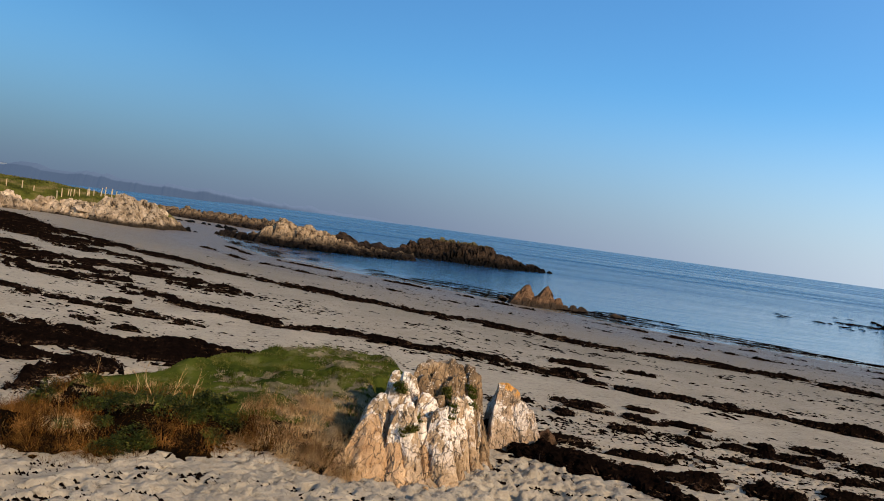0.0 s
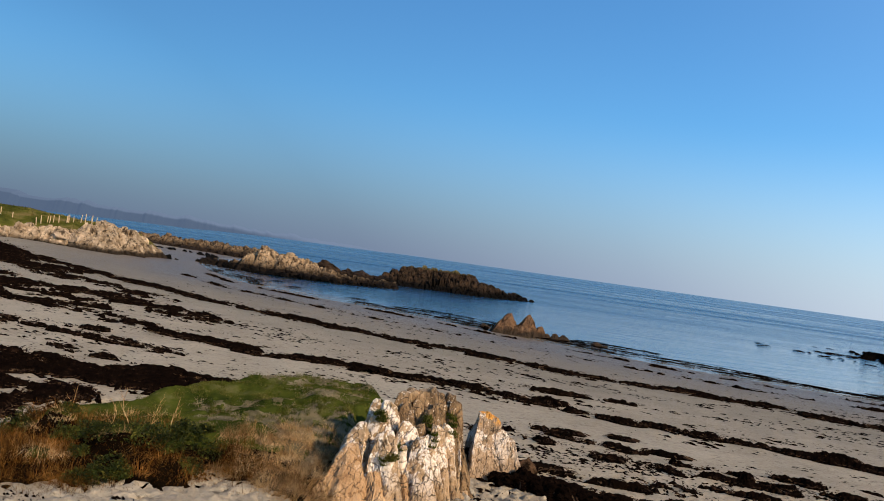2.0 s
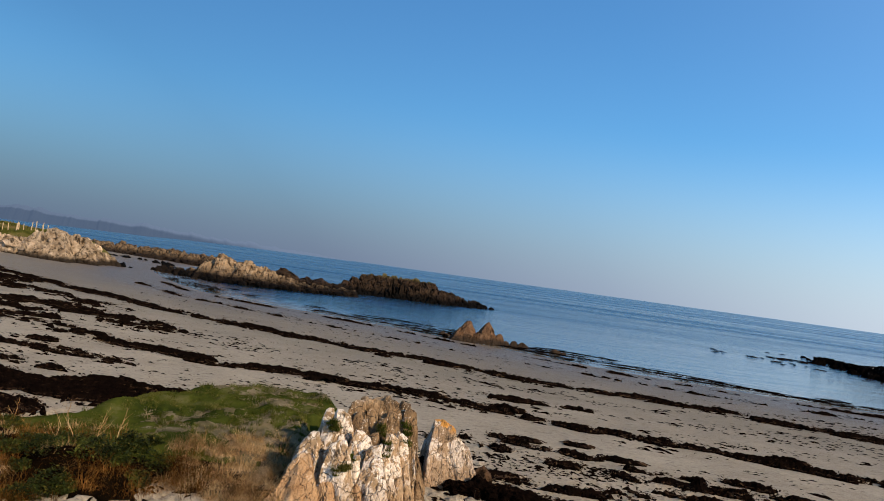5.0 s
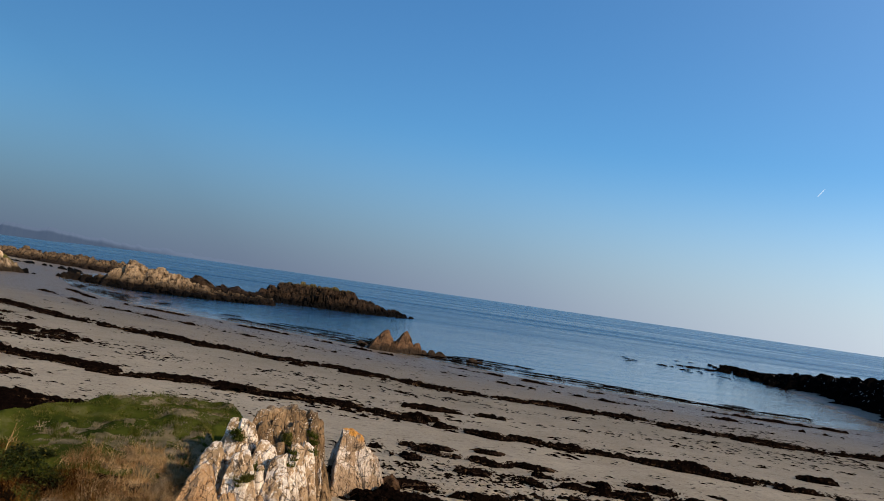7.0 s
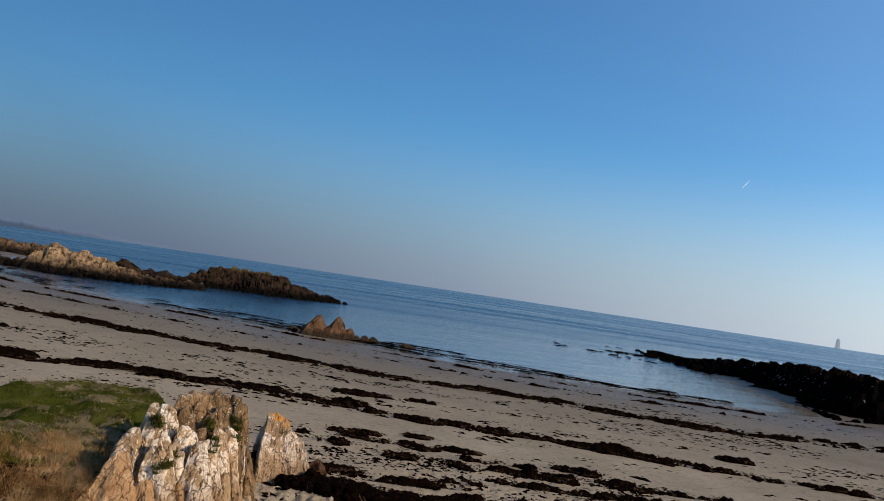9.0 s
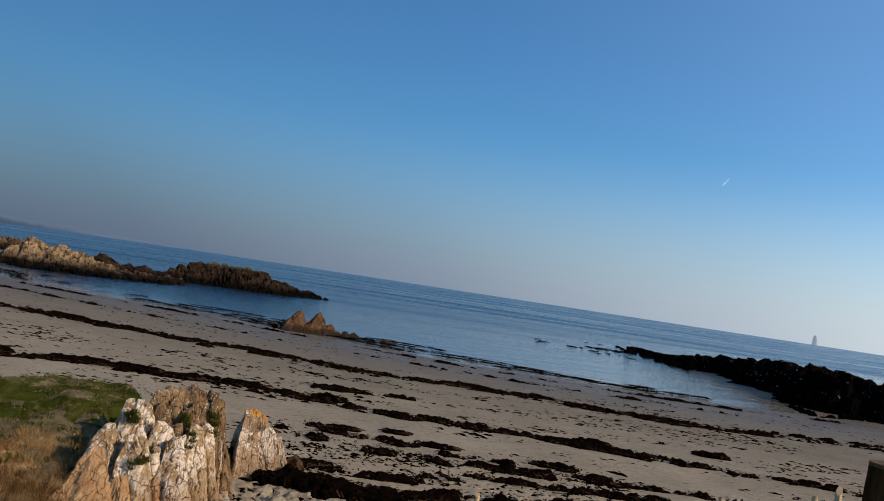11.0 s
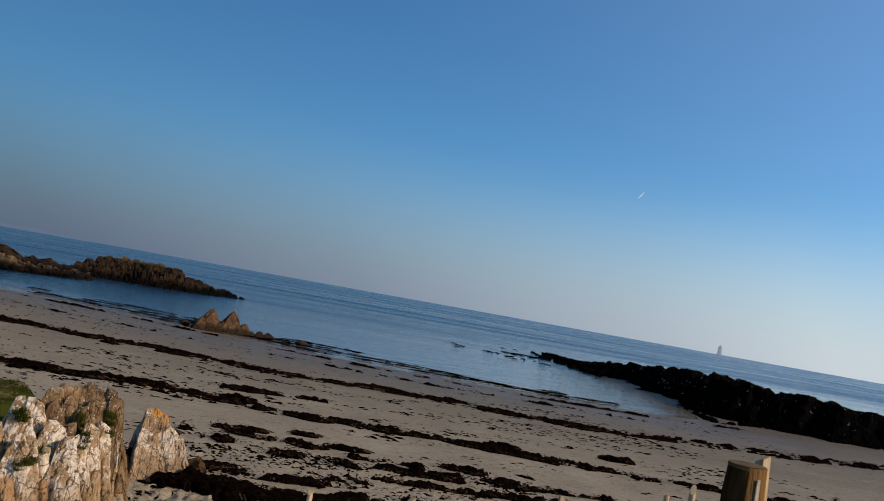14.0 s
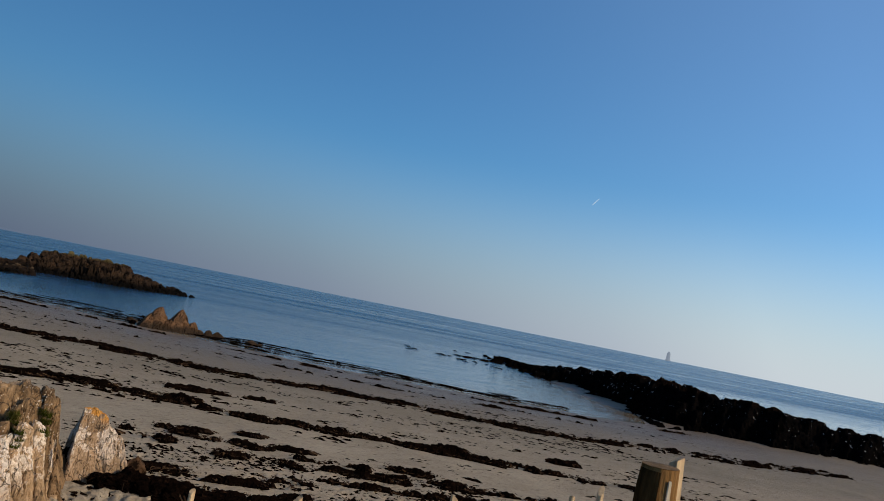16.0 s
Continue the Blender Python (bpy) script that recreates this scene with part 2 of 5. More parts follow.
def lichen_rock_material(name, tan_a, tan_b, lichen, lo, hi, orange=None):
    m, n, l, b = shader(name, 0.9, 0.03)
    p = where(n, l)
    base = ramp(n, l, noise_of(n, l, p, 2.6, 8.0), [(0.3, tan_a), (0.68, tan_b)])
    spots = noise_of(n, l, p, 2.9, 10.0, 0.68)
    patch = ramp(n, l, spots, [(0.485, 0.0), (0.51, 1.0)])
    up = height_mask(n, l, lo, hi, 0.7, 1.6)
    pale = ramp(n, l, noise_of(n, l, p, 24.0, 5.0), [(0.34, (0.34, 0.26, 0.18)), (0.50, lichen)])
    col = blend(n, l, maths(n, l, "MULTIPLY", patch, up), base, pale)
    # round spots of crustose lichen
    dot = n.new("ShaderNodeTexVoronoi")
    dot.inputs["Scale"].default_value = 22.0
    l.new(p, dot.inputs["Vector"])
    dots = maths(n, l, "MULTIPLY", ramp(n, l, dot.outputs["Distance"], [(0.30, 1.0), (0.36, 0.0)]), ramp(n, l, noise_of(n, l, p, 4.5, 3.0), [(0.52, 0.0), (0.58, 0.8)]))
    dots = maths(n, l, "MULTIPLY", dots, height_mask(n, l, 1.5, 1.9, 0.4, 1.6))
    col = blend(n, l, dots, col, tuple(1.05 * v for v in lichen))
    dark = ramp(n, l, noise_of(n, l, where(n, l, (1.6, 1.6, 0.8)), 4.2, 9.0, 0.74), [(0.37, 0.9), (0.42, 0.0)])
    col = blend(n, l, dark, col, (0.06, 0.042, 0.026))
    # open joints
    warp = n.new("ShaderNodeMix")
    warp.data_type, warp.inputs["Factor"].default_value = "VECTOR", 0.2
    stretched = where(n, l, (1.3, 1.2, 0.8), radians(12))
    grain = n.new("ShaderNodeTexNoise")
    grain.inputs["Scale"].default_value = 5.0
    l.new(stretched, grain.inputs["Vector"])
    l.new(stretched, warp.inputs["A"])
    l.new(grain.outputs["Color"], warp.inputs["B"])
    joint = n.new("ShaderNodeTexVoronoi")
    joint.feature = "DISTANCE_TO_EDGE"
    joint.inputs["Scale"].default_value = 3.6
    l.new(warp.outputs["Result"], joint.inputs["Vector"])
    split = ramp(n, l, joint.outputs["Distance"], [(0.004, 0.9), (0.028, 0.0)])
    split = maths(n, l, "MULTIPLY", split, ramp(n, l, noise_of(n, l, p, 3.0, 3.0), [(0.38, 0.0), (0.48, 1.0)]))
    col = blend(n, l, split, col, (0.03, 0.02, 0.013))
    if orange:
        spot = ramp(n, l, noise_of(n, l, p, 5.2, 6.0), [(0.48, 0.0), (0.53, 0.9)])
        high = height_mask(n, l, orange[0], orange[1], 0.2, 2.0)
        col = blend(n, l, maths(n, l, "MULTIPLY", spot, high), col, (0.42, 0.19, 0.035))
    l.new(col, b.inputs["Base Color"])
    low = bump(n, l, b, noise_of(n, l, where(n, l, (1.3, 1.3, 1.0)), 5.0, 10.0, 0.65), 0.55, 0.08)
    bump(n, l, b, noise_of(n, l, p, 45.0, 4.0), 0.5, 0.015, low)
    return m


def shore_rock_material(name, a, c, wet, lo, hi, rough=0.75, top=None, gloss=0.03, painted_glints=False):
    """Rock with a band of dark weed and water stain up to the tide line."""
    m, n, l, b = shader(name, rough, gloss)
    p = where(n, l)
    col = ramp(n, l, noise_of(n, l, p, 0.9, 9.0, 0.65), [(0.32, a), (0.66, c)])
    crack = ramp(n, l, noise_of(n, l, where(n, l, (1, 1, 0.5)), 1.6, 9.0, 0.75), [(0.40, 0.95), (0.49, 0.0)])
    col = blend(n, l, crack, col, tuple(0.25 * v for v in a))
    if top:
        col = blend(n, l, height_mask(n, l, top[0], top[1], 0.8, 0.6), col, top[2])
    # pale flecks in the colour stand for glints on wet rock
    if painted_glints:
        col = blend(n, l, ramp(n, l, noise_of(n, l, p, 3.4, 2.0), [(0.68, 0.0), (0.71, 1.0)]), col, (0.26, 0.25, 0.24))
    tide = height_mask(n, l, lo, hi, 0.9, 0.7)
    info = n.new("ShaderNodeObjectInfo")
    tint = ramp(n, l, info.outputs["Random"], [(0.0, 0.6), (0.5, 0.9), (1.0, 1.1)])
    col = blend(n, l, 1.0, col, tint, "MULTIPLY")
    l.new(blend(n, l, tide, wet, col), b.inputs["Base Color"])
    bump(n, l, b, noise_of(n, l, p, 3.0, 10.0, 0.7), 0.9, 0.25)
    return m


def plain_material(name, stops, scale, rough=0.85, spec=0.2, strength=0.5, depth=0.02, stretch=(1, 1, 1), island=None, mix=0.75):
    m, n, l, b = shader(name, rough, spec)
    p = where(n, l, stretch)
    col = ramp(n, l, noise_of(n, l, p, scale, 8.0, 0.65), stops)
    if island:
        geo = n.new("ShaderNodeNewGeometry")
        col = blend(n, l, mix, col, ramp(n, l, geo.outputs["Random Per Island"], island))
    l.new(col, b.inputs["Base Color"])
    bump(n, l, b, noise_of(n, l, p, scale * 4, 6.0), strength, depth)
    return m


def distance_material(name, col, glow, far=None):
    """Far things with sea haze put in as a glow; far: the glow at their most distant end."""
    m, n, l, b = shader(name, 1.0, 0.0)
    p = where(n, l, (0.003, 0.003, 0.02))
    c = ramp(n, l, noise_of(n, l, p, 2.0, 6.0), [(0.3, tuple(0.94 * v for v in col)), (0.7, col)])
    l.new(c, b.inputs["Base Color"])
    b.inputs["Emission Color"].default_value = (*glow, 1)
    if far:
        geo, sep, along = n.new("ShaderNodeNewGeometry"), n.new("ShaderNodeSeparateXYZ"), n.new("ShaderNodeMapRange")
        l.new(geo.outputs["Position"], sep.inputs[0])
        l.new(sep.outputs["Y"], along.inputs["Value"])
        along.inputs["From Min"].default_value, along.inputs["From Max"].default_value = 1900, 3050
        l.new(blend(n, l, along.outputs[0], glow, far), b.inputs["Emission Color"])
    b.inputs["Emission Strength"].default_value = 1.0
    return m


SAND = sand_material()
WATER = water_material()
TAN_SLAB = lichen_rock_material("bare_tan_rock", (0.24, 0.13, 0.06), (0.42, 0.27, 0.145), (0.6, 0.53, 0.44), 1.85, 2.2)
PALE_ROCK = lichen_rock_material("lichen_rock", (0.19, 0.12, 0.062), (0.40, 0.27, 0.16), (0.60, 0.50, 0.40), 1.28, 1.62)
CREST_ROCK = lichen_rock_material("crest_rock", (0.06, 0.036, 0.019), (0.25, 0.155, 0.08), (0.46, 0.37, 0.28), 2.5, 3.0)
ORANGE_ROCK = lichen_rock_material("orange_lichen_rock", (0.16, 0.10, 0.055), (0.36, 0.25, 0.16), (0.54, 0.44, 0.35), 1.2, 1.6, (1.9, 2.03))
TAN_ROCK = shore_rock_material("tan_rock", (0.07, 0.042, 0.022), (0.46, 0.31, 0.18), (0.010, 0.007, 0.005), 0.7, 1.9)
HEAD_ROCK = shore_rock_material("headland_rock", (0.16, 0.10, 0.052), (0.56, 0.41, 0.27), (0.02, 0.014, 0.009), 0.6, 1.1)
DARK_ROCK = shore_rock_material("dark_rock", (0.008, 0.006, 0.004), (0.046, 0.027, 0.016), (0.003, 0.0025, 0.002), 0.6, 1.5, 0.7, (2.9, 3.6, (0.10, 0.08, 0.032)))
# dark rock, with the reef's shade put into its near-black colour
SHADED_BLACK_ROCK = shore_rock_material("shaded_black_rock", (0.0014, 0.0013, 0.0013), (0.004, 0.0032, 0.003), (0.002, 0.0016, 0.0014), 0.3, 1.2, 0.4, (2.6, 3.6, (0.012, 0.006, 0.003)), 0.0, True)
BROWN_ROCK = shore_rock_material("brown_rock", (0.045, 0.025, 0.013), (0.17, 0.092, 0.048), (0.03, 0.02, 0.013), 0.25, 0.6)
LOW_ROCK = shore_rock_material("weathered_rock", (0.035, 0.022, 0.013), (0.19, 0.125, 0.072), (0.015, 0.010, 0.007), 0.8, 1.6)
WEED = plain_material("seaweed", [(0.3, (0.0015, 0.001, 0.0008)), (0.6, (0.005, 0.0028, 0.002)), (0.8, (0.04, 0.02, 0.011))], 5.0, 0.75, 0.0, 1.0, 0.06)
STRAND = plain_material("seaweed_strand", [(0.3, (0.02, 0.012, 0.008)), (0.7, (0.07, 0.04, 0.025))], 4.0, 0.7, 0.0, 0.4, 0.01, island=[(0.0, (0.005, 0.003, 0.002)), (0.75, (0.024, 0.013, 0.008)), (1.0, (0.10, 0.06, 0.032))])
# near-black: the shade under the plants is put into the bank's earth colour
SHADED_EARTH = plain_material("shaded_earth", [(0.35, (0.0015, 0.001, 0.0006)), (0.7, (0.009, 0.005, 0.0025))], 2.5, 0.95, 0.0, 0.9, 0.06)
TURF = plain_material("turf", [(0.35, (0.014, 0.020, 0.004)), (0.52, (0.042, 0.047, 0.008)), (0.66, (0.10, 0.085, 0.034))], 0.9, 0.95, 0.0, 1.0, 0.05)
GRASS = plain_material("grass", [(0.34, (0.016, 0.024, 0.004)), (0.5, (0.060, 0.070, 0.009)), (0.68, (0.14, 0.11, 0.035))], 2.2, 0.7, 0.0, 0.2, 0.01, island=[(0.0, (0.016, 0.022, 0.004)), (0.7, (0.045, 0.05, 0.008)), (1.0, (0.15, 0.11, 0.04))], mix=0.5)
STRAW = plain_material("dry_grass", [(0.36, (0.06, 0.028, 0.010)), (0.48, (0.32, 0.18, 0.075)), (0.62, (0.60, 0.42, 0.22))], 2.0, 0.8, 0.0, 0.2, 0.01, island=[(0.0, (0.07, 0.032, 0.010)), (0.6, (0.30, 0.165, 0.065)), (1.0, (0.56, 0.38, 0.18))], mix=0.45)
# near-black noise clumps paint shaded gaps among the stems
RUST = plain_material("rusty_bracken", [(0.42, (0.004, 0.002, 0.0008)), (0.54, (0.075, 0.030, 0.007)), (0.66, (0.32, 0.14, 0.034))], 2.2, 0.8, 0.0, 0.2, 0.01, island=[(0.0, (0.010, 0.005, 0.002)), (0.5, (0.075, 0.030, 0.007)), (0.85, (0.26, 0.11, 0.025)), (1.0, (0.46, 0.27, 0.09))], mix=0.4)
DRY_TURF = plain_material("bleached_turf", [(0.35, (0.07, 0.054, 0.028)), (0.65, (0.27, 0.205, 0.125))], 2.4, 0.85, 0.0, 0.2, 0.01)
WORN_TURF = plain_material("worn_turf", [(0.35, (0.05, 0.042, 0.02)), (0.52, (0.11, 0.087, 0.048)), (0.7, (0.20, 0.155, 0.10))], 1.8, 0.95, 0.0, 1.0, 0.05)
# darkest clumps of the noise paint shade between the leaves
BRAMBLE = plain_material("bramble_leaf", [(0.42, (0.002, 0.003, 0.001)), (0.53, (0.018, 0.024, 0.004)), (0.66, (0.085, 0.088, 0.013))], 2.0, 0.6, 0.05, 0.2, 0.01, island=[(0.0, (0.004, 0.006, 0.002)), (0.6, (0.022, 0.028, 0.005)), (0.92, (0.07, 0.075, 0.012)), (1.0, (0.20, 0.16, 0.03))], mix=0.45)
HEAD_GRASS = plain_material("headland_grass", [(0.35, (0.028, 0.032, 0.007)), (0.5, (0.065, 0.062, 0.012)), (0.66, (0.15, 0.105, 0.04))], 0.3, 0.95, 0.0, 1.0, 0.3)
WOOD = plain_material("weathered_post_wood", [(0.3, (0.05, 0.024, 0.008)), (0.7, (0.25, 0.135, 0.05))], 6.0, 0.85, 0.03, 0.6, 0.01, (6, 6, 0.7))
SAPWOOD = plain_material("split_sapwood", [(0.3, (0.42, 0.33, 0.22)), (0.7, (0.66, 0.56, 0.42))], 9.0, 0.8, 0.02, 0.4, 0.004, (6, 6, 0.6))
# dark brown for the shade painted on the post's left face
POST_SHADE = plain_material("post_shade", [(0.3, (0.016, 0.008, 0.003)), (0.7, (0.11, 0.055, 0.02))], 5.0, 0.9, 0.0, 0.8, 0.008, (5, 5, 0.8))
CUT_WOOD = plain_material("cut_end_wood", [(0.3, (0.03, 0.018, 0.008)), (0.7, (0.17, 0.10, 0.04))], 16.0, 0.85, 0.2, 0.6, 0.006)
GREY_WOOD = plain_material("split_chestnut_wood", [(0.3, (0.24, 0.15, 0.08)), (0.7, (0.55, 0.40, 0.24))], 8.0, 0.8, 0.03, 0.5, 0.006, (6, 6, 0.6))
# second colour of each is an added glow for the haze
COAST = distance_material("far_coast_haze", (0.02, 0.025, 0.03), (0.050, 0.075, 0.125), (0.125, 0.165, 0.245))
TOWER = distance_material("far_tower_haze", (0.05, 0.06, 0.07), (0.22, 0.26, 0.32))
HOUSE = distance_material("far_house_haze", (0.10, 0.11, 0.12), (0.06, 0.075, 0.1))
# the trail's sunlit white is put in as glow
VAPOUR = distance_material("ice_vapour", (0.25, 0.25, 0.25), (0.5, 0.62, 0.76))


# ---- building helpers ----
def mesh_of(name, verts, faces, mat, smooth=False):
    me = bpy.data.meshes.new(name)
    me.from_pydata([tuple(v) for v in np.asarray(verts, float)], [], [tuple(int(i) for i in f) for f in faces])
    me.materials.append(mat)
    if smooth:
        me.polygons.foreach_set("use_smooth", [True] * len(me.polygons))
    me.update()
    return me


def base(name, at, label, category, group="", kind=""):
    ob = new(name)
    ob.location = at
    ob.empty_display_size = 0.2
    return tagged(ob, label, category, group, kind)


def put(name, me, parent, at, turn=(0, 0, 0), size=(1, 1, 1), label=""):
    """A mesh as a part of a thing, at a place in the world."""
    ob = new(name, me)
    ob.parent = parent
    ob.location = Vector(at) - parent.location
    ob.rotation_euler = [radians(a) for a in turn]
    ob.scale = size
    return tagged(ob, label)


def part(name, bm, mat, parent, label=""):
    me = bpy.data.meshes.new(name)
    bm.to_mesh(me)
    bm.free()
    me.materials.append(mat)
    ob = new(name, me)
    ob.parent = parent
    return tagged(ob, label)


def grid_faces(nx, ny, keep=None):
    i, j = np.meshgrid(np.arange(nx - 1), np.arange(ny - 1), indexing="ij")
    a = (i * ny + j).ravel()
    f = np.stack([a, a + ny, a + ny + 1, a + 1], 1)
    return f if keep is None else f[keep.ravel()]


def compact(verts, faces):
    used = np.unique(faces)
    back = np.full(len(verts), -1)
    back[used] = np.arange(len(used))
    return verts[used], back[faces]


SPHERES = {}


def sphere(level):
    if level not in SPHERES:
        bm = bmesh.new()
        bmesh.ops.create_icosphere(bm, subdivisions=level, radius=1)
        SPHERES[level] = (np.array([v.co[:] for v in bm.verts]), [[v.index for v in f.verts] for f in bm.faces])
        bm.free()
    return SPHERES[level]


def cells(p, seed):
    """Broken cells in space: nearest and second distance, and a random number for each cell."""
    i = np.floor(p)
    f1, f2, pick = np.full(len(p), 9.0), np.full(len(p), 9.0), np.zeros(len(p))
    for a in (-1, 0, 1):
        for b in (-1, 0, 1):
            for c in (-1, 0, 1):
                q = i + (a, b, c)
                j = np.stack([lattice(q[:, 0], q[:, 1], q[:, 2], seed + k) for k in range(3)], 1)
                d = np.linalg.norm(q + 0.5 + 0.45 * j - p, axis=1)
                near = d < f1
                f2 = np.where(near, f1, np.minimum(f2, d))
                pick = np.where(near, lattice(q[:, 0], q[:, 1], q[:, 2], seed + 9), pick)
                f1 = np.where(near, d, f1)
    return f1, f2, pick


def fin_heights(x, y, fins, groove=0.0):
    """Standing slabs as heights over the plan: each has an apex, left and right slopes, a front and a back slope, a slant, and the half width and tilt of its top. Also says which slab is on top."""
    best, next_best, pick = np.full(x.shape, -5.0), np.full(x.shape, -5.0), np.zeros(x.shape, int)
    for n, (xa, ya, za, kl, kr, kf, kb, skew, flat, tilt) in enumerate(fins):
        reach = (za + 1.5) / min(kl, kr, kf, kb) + 2 * flat
        i0, i1 = np.searchsorted(x[:, 0], (xa - reach, xa + reach))
        j0, j1 = np.searchsorted(y[0], (ya - reach, ya + reach))
        xs, ys = x[i0:i1, j0:j1], y[i0:i1, j0:j1]
        ahead = ya - ys
        dx = xs - xa - skew * np.maximum(ahead, 0)
        far, deep = np.maximum(np.abs(dx) - flat, 0), np.maximum(np.abs(ahead) - 0.5 * flat, 0)
        z = za + tilt * np.clip(dx, -flat, flat) - 0.25 * np.abs(dx) - np.maximum(far * np.where(dx < 0, kl, kr), deep * np.where(ahead > 0, kf, kb))
        over = z > best[i0:i1, j0:j1]
        was = best[i0:i1, j0:j1].copy()
        next_best[i0:i1, j0:j1] = np.maximum(next_best[i0:i1, j0:j1], np.minimum(z, was))
        best[i0:i1, j0:j1] = np.maximum(z, was)
        pick[i0:i1, j0:j1] = np.where(over, n, pick[i0:i1, j0:j1])
    return best - groove * np.exp(-(best - next_best) / max(0.4 * groove, 1e-6)), pick


def broken(x, y, z, seed, grain, step, crack, lean=0.6, rough=0.5):
    """Moves a height field along its normals into tilted facets with open cracks. grain: size of the largest facets in metres."""
    gx, gy = np.gradient(z, x[1, 0] - x[0, 0], y[0, 1] - y[0, 0])
    nrm = np.stack([-np.clip(gx, -3, 3).ravel(), -np.clip(gy, -3, 3).ravel(), np.ones(z.size)], 1)
    nrm /= np.linalg.norm(nrm, axis=1)[:, None]
    p = np.stack([x.ravel(), y.ravel(), z.ravel()], 1)
    d = rough * step * fbm(p[:, 0] * 3 / grain, p[:, 1] * 3 / grain, p[:, 2] * 2 / grain, seed, 4, 0.6)
    for k, (grow, share) in enumerate(((1.0, 1.0), (2.3, 0.5), (5.0, 0.25))):
        q = p.copy()
        q[:, 0] -= lean * q[:, 2]
        q = q * (1.1, 1.0, 0.85) * grow / grain + 0.2 * np.stack([fbm(p[:, 0] * 2 / grain, p[:, 1] * 2 / grain, p[:, 2] * 2 / grain, seed + 7 * j, 2) for j in range(3)], 1)
        f1, f2, pick = cells(q, seed + 50 * k)
        frac = q - np.floor(q) - 0.5
        slope = sum((((pick * m) % 1.0) - 0.5) * frac[:, j] for j, m in enumerate((7919.0, 3571.0, 1931.0)))
        d = d + share * (step * (pick + 2.4 * slope) - crack * np.exp(-(f2 - f1) / 0.035))
    return p + nrm * d[:, None]


def shard_mesh(name, seed, mat, points=15, point=0.45, step=0.11):
    """An angular block: the hull of scattered points, narrower at its top, with broken faces."""
    rng = np.random.RandomState(seed)
    bm = bmesh.new()
    for n in range(points):
        z = rng.uniform(-0.9, 1.0)
        r = np.interp(z, [-0.9, 0.1, 1.0], [1.0, 0.95, point]) * rng.uniform(0.75, 1.0)
        a = 2.4 * n + rng.uniform(-0.4, 0.4)
        bm.verts.new((r * math.cos(a) + 0.15 * z, r * math.sin(a), z))
    made = bmesh.ops.convex_hull(bm, input=bm.verts[:])
    bmesh.ops.delete(bm, geom=list({g for g in made["geom_interior"] + made["geom_unused"] if isinstance(g, bmesh.types.BMVert)}), context="VERTS")
    bmesh.ops.subdivide_edges(bm, edges=bm.edges[:], cuts=3, use_grid_fill=True)
    bm.normal_update()
    for v in bm.verts:
        c = v.co
        v.co = c + v.normal * step * float(fbm(np.array([c.x * 3.0]), np.array([c.y * 3.0]), np.array([c.z * 3.0]), seed, 3, 0.65)[0])
    me = bpy.data.meshes.new(name)
    bmesh.ops.triangulate(bm, faces=bm.faces[:])
    bm.to_mesh(me)
    bm.free()
    me.materials.append(mat)
    return me


def crag_field(name, line, tall, width, count, mat, seed, step=0.14, grain=0.9, slant=0.0, steep=(1.0, 2.6), blunt=0.7, sink=-0.5):
    """A long jagged mass of standing slabs along a line; tall gives the height of its crest at each point of the line."""
    rng = np.random.RandomState(seed)
    pts = np.array(line, float)
    run = np.r_[0, np.cumsum(np.hypot(*np.diff(pts, axis=0).T))]
    fins = []
    for n in range(count):
        u = (n % (count // 2) + rng.uniform()) / (count // 2) * run[-1]
        off = rng.uniform(-1, 1) if n >= count // 2 else rng.uniform(-0.35, 0.35)
        k = max(np.searchsorted(run, u), 1)
        d = (pts[min(k, len(pts) - 1)] - pts[k - 1])
        d = d / np.hypot(*d)
        at = np.array([np.interp(u, run, pts[:, 0]), np.interp(u, run, pts[:, 1])]) + off * width * np.array([-d[1], d[0]])
        top = np.interp(u, run, tall)
        top = top * (1 - 0.72 * abs(off) ** 1.3) * rng.uniform(0.84, 1.0) + 0.05
        flat = blunt * rng.uniform(0.4, 1.2) * min(1.0, 0.3 + 0.3 * top)
        a, b = rng.uniform(*steep, 2)
        fins.append((at[0], at[1], top, a, b, rng.uniform(0.7, 1.7), rng.uniform(0.6, 1.4), slant + rng.uniform(-0.25, 0.25), flat, rng.uniform(-0.45, 0.25)))
    lo, hi = pts.min(0) - width - 2.5, pts.max(0) + width + 2.5
    x, y = np.meshgrid(np.arange(lo[0], hi[0], step), np.arange(lo[1], hi[1], step), indexing="ij")
    z, _ = fin_heights(x, y, fins, 0.3)
    keep = np.maximum.reduce([z[:-1, :-1], z[1:, :-1], z[:-1, 1:], z[1:, 1:]]) > sink
    z = np.maximum(z, sink - 0.4)
    used = np.unique(grid_faces(*x.shape, keep))
    p = np.stack([x.ravel(), y.ravel(), z.ravel()], 1)
    gx, gy = np.gradient(z, step, step)
    nrm = np.stack([-np.clip(gx, -3, 3).ravel(), -np.clip(gy, -3, 3).ravel(), np.ones(z.size)], 1)[used]
    nrm /= np.linalg.norm(nrm, axis=1)[:, None]
    q = p[used]
    f1, f2, pick = cells(q * (1.2, 1.0, 0.6) / grain, seed)
    g1, g2, small = cells(q * (1.2, 1.0, 0.6) * 2.4 / grain, seed + 5)
    d = grain * (0.16 * pick + 0.08 * small - 0.20 * np.exp(-(f2 - f1) / 0.07) - 0.10 * np.exp(-(g2 - g1) / 0.07))
    p[used] = q + nrm * d[:, None]
    return mesh_of(name, *compact(p, grid_faces(*x.shape, keep)), mat)


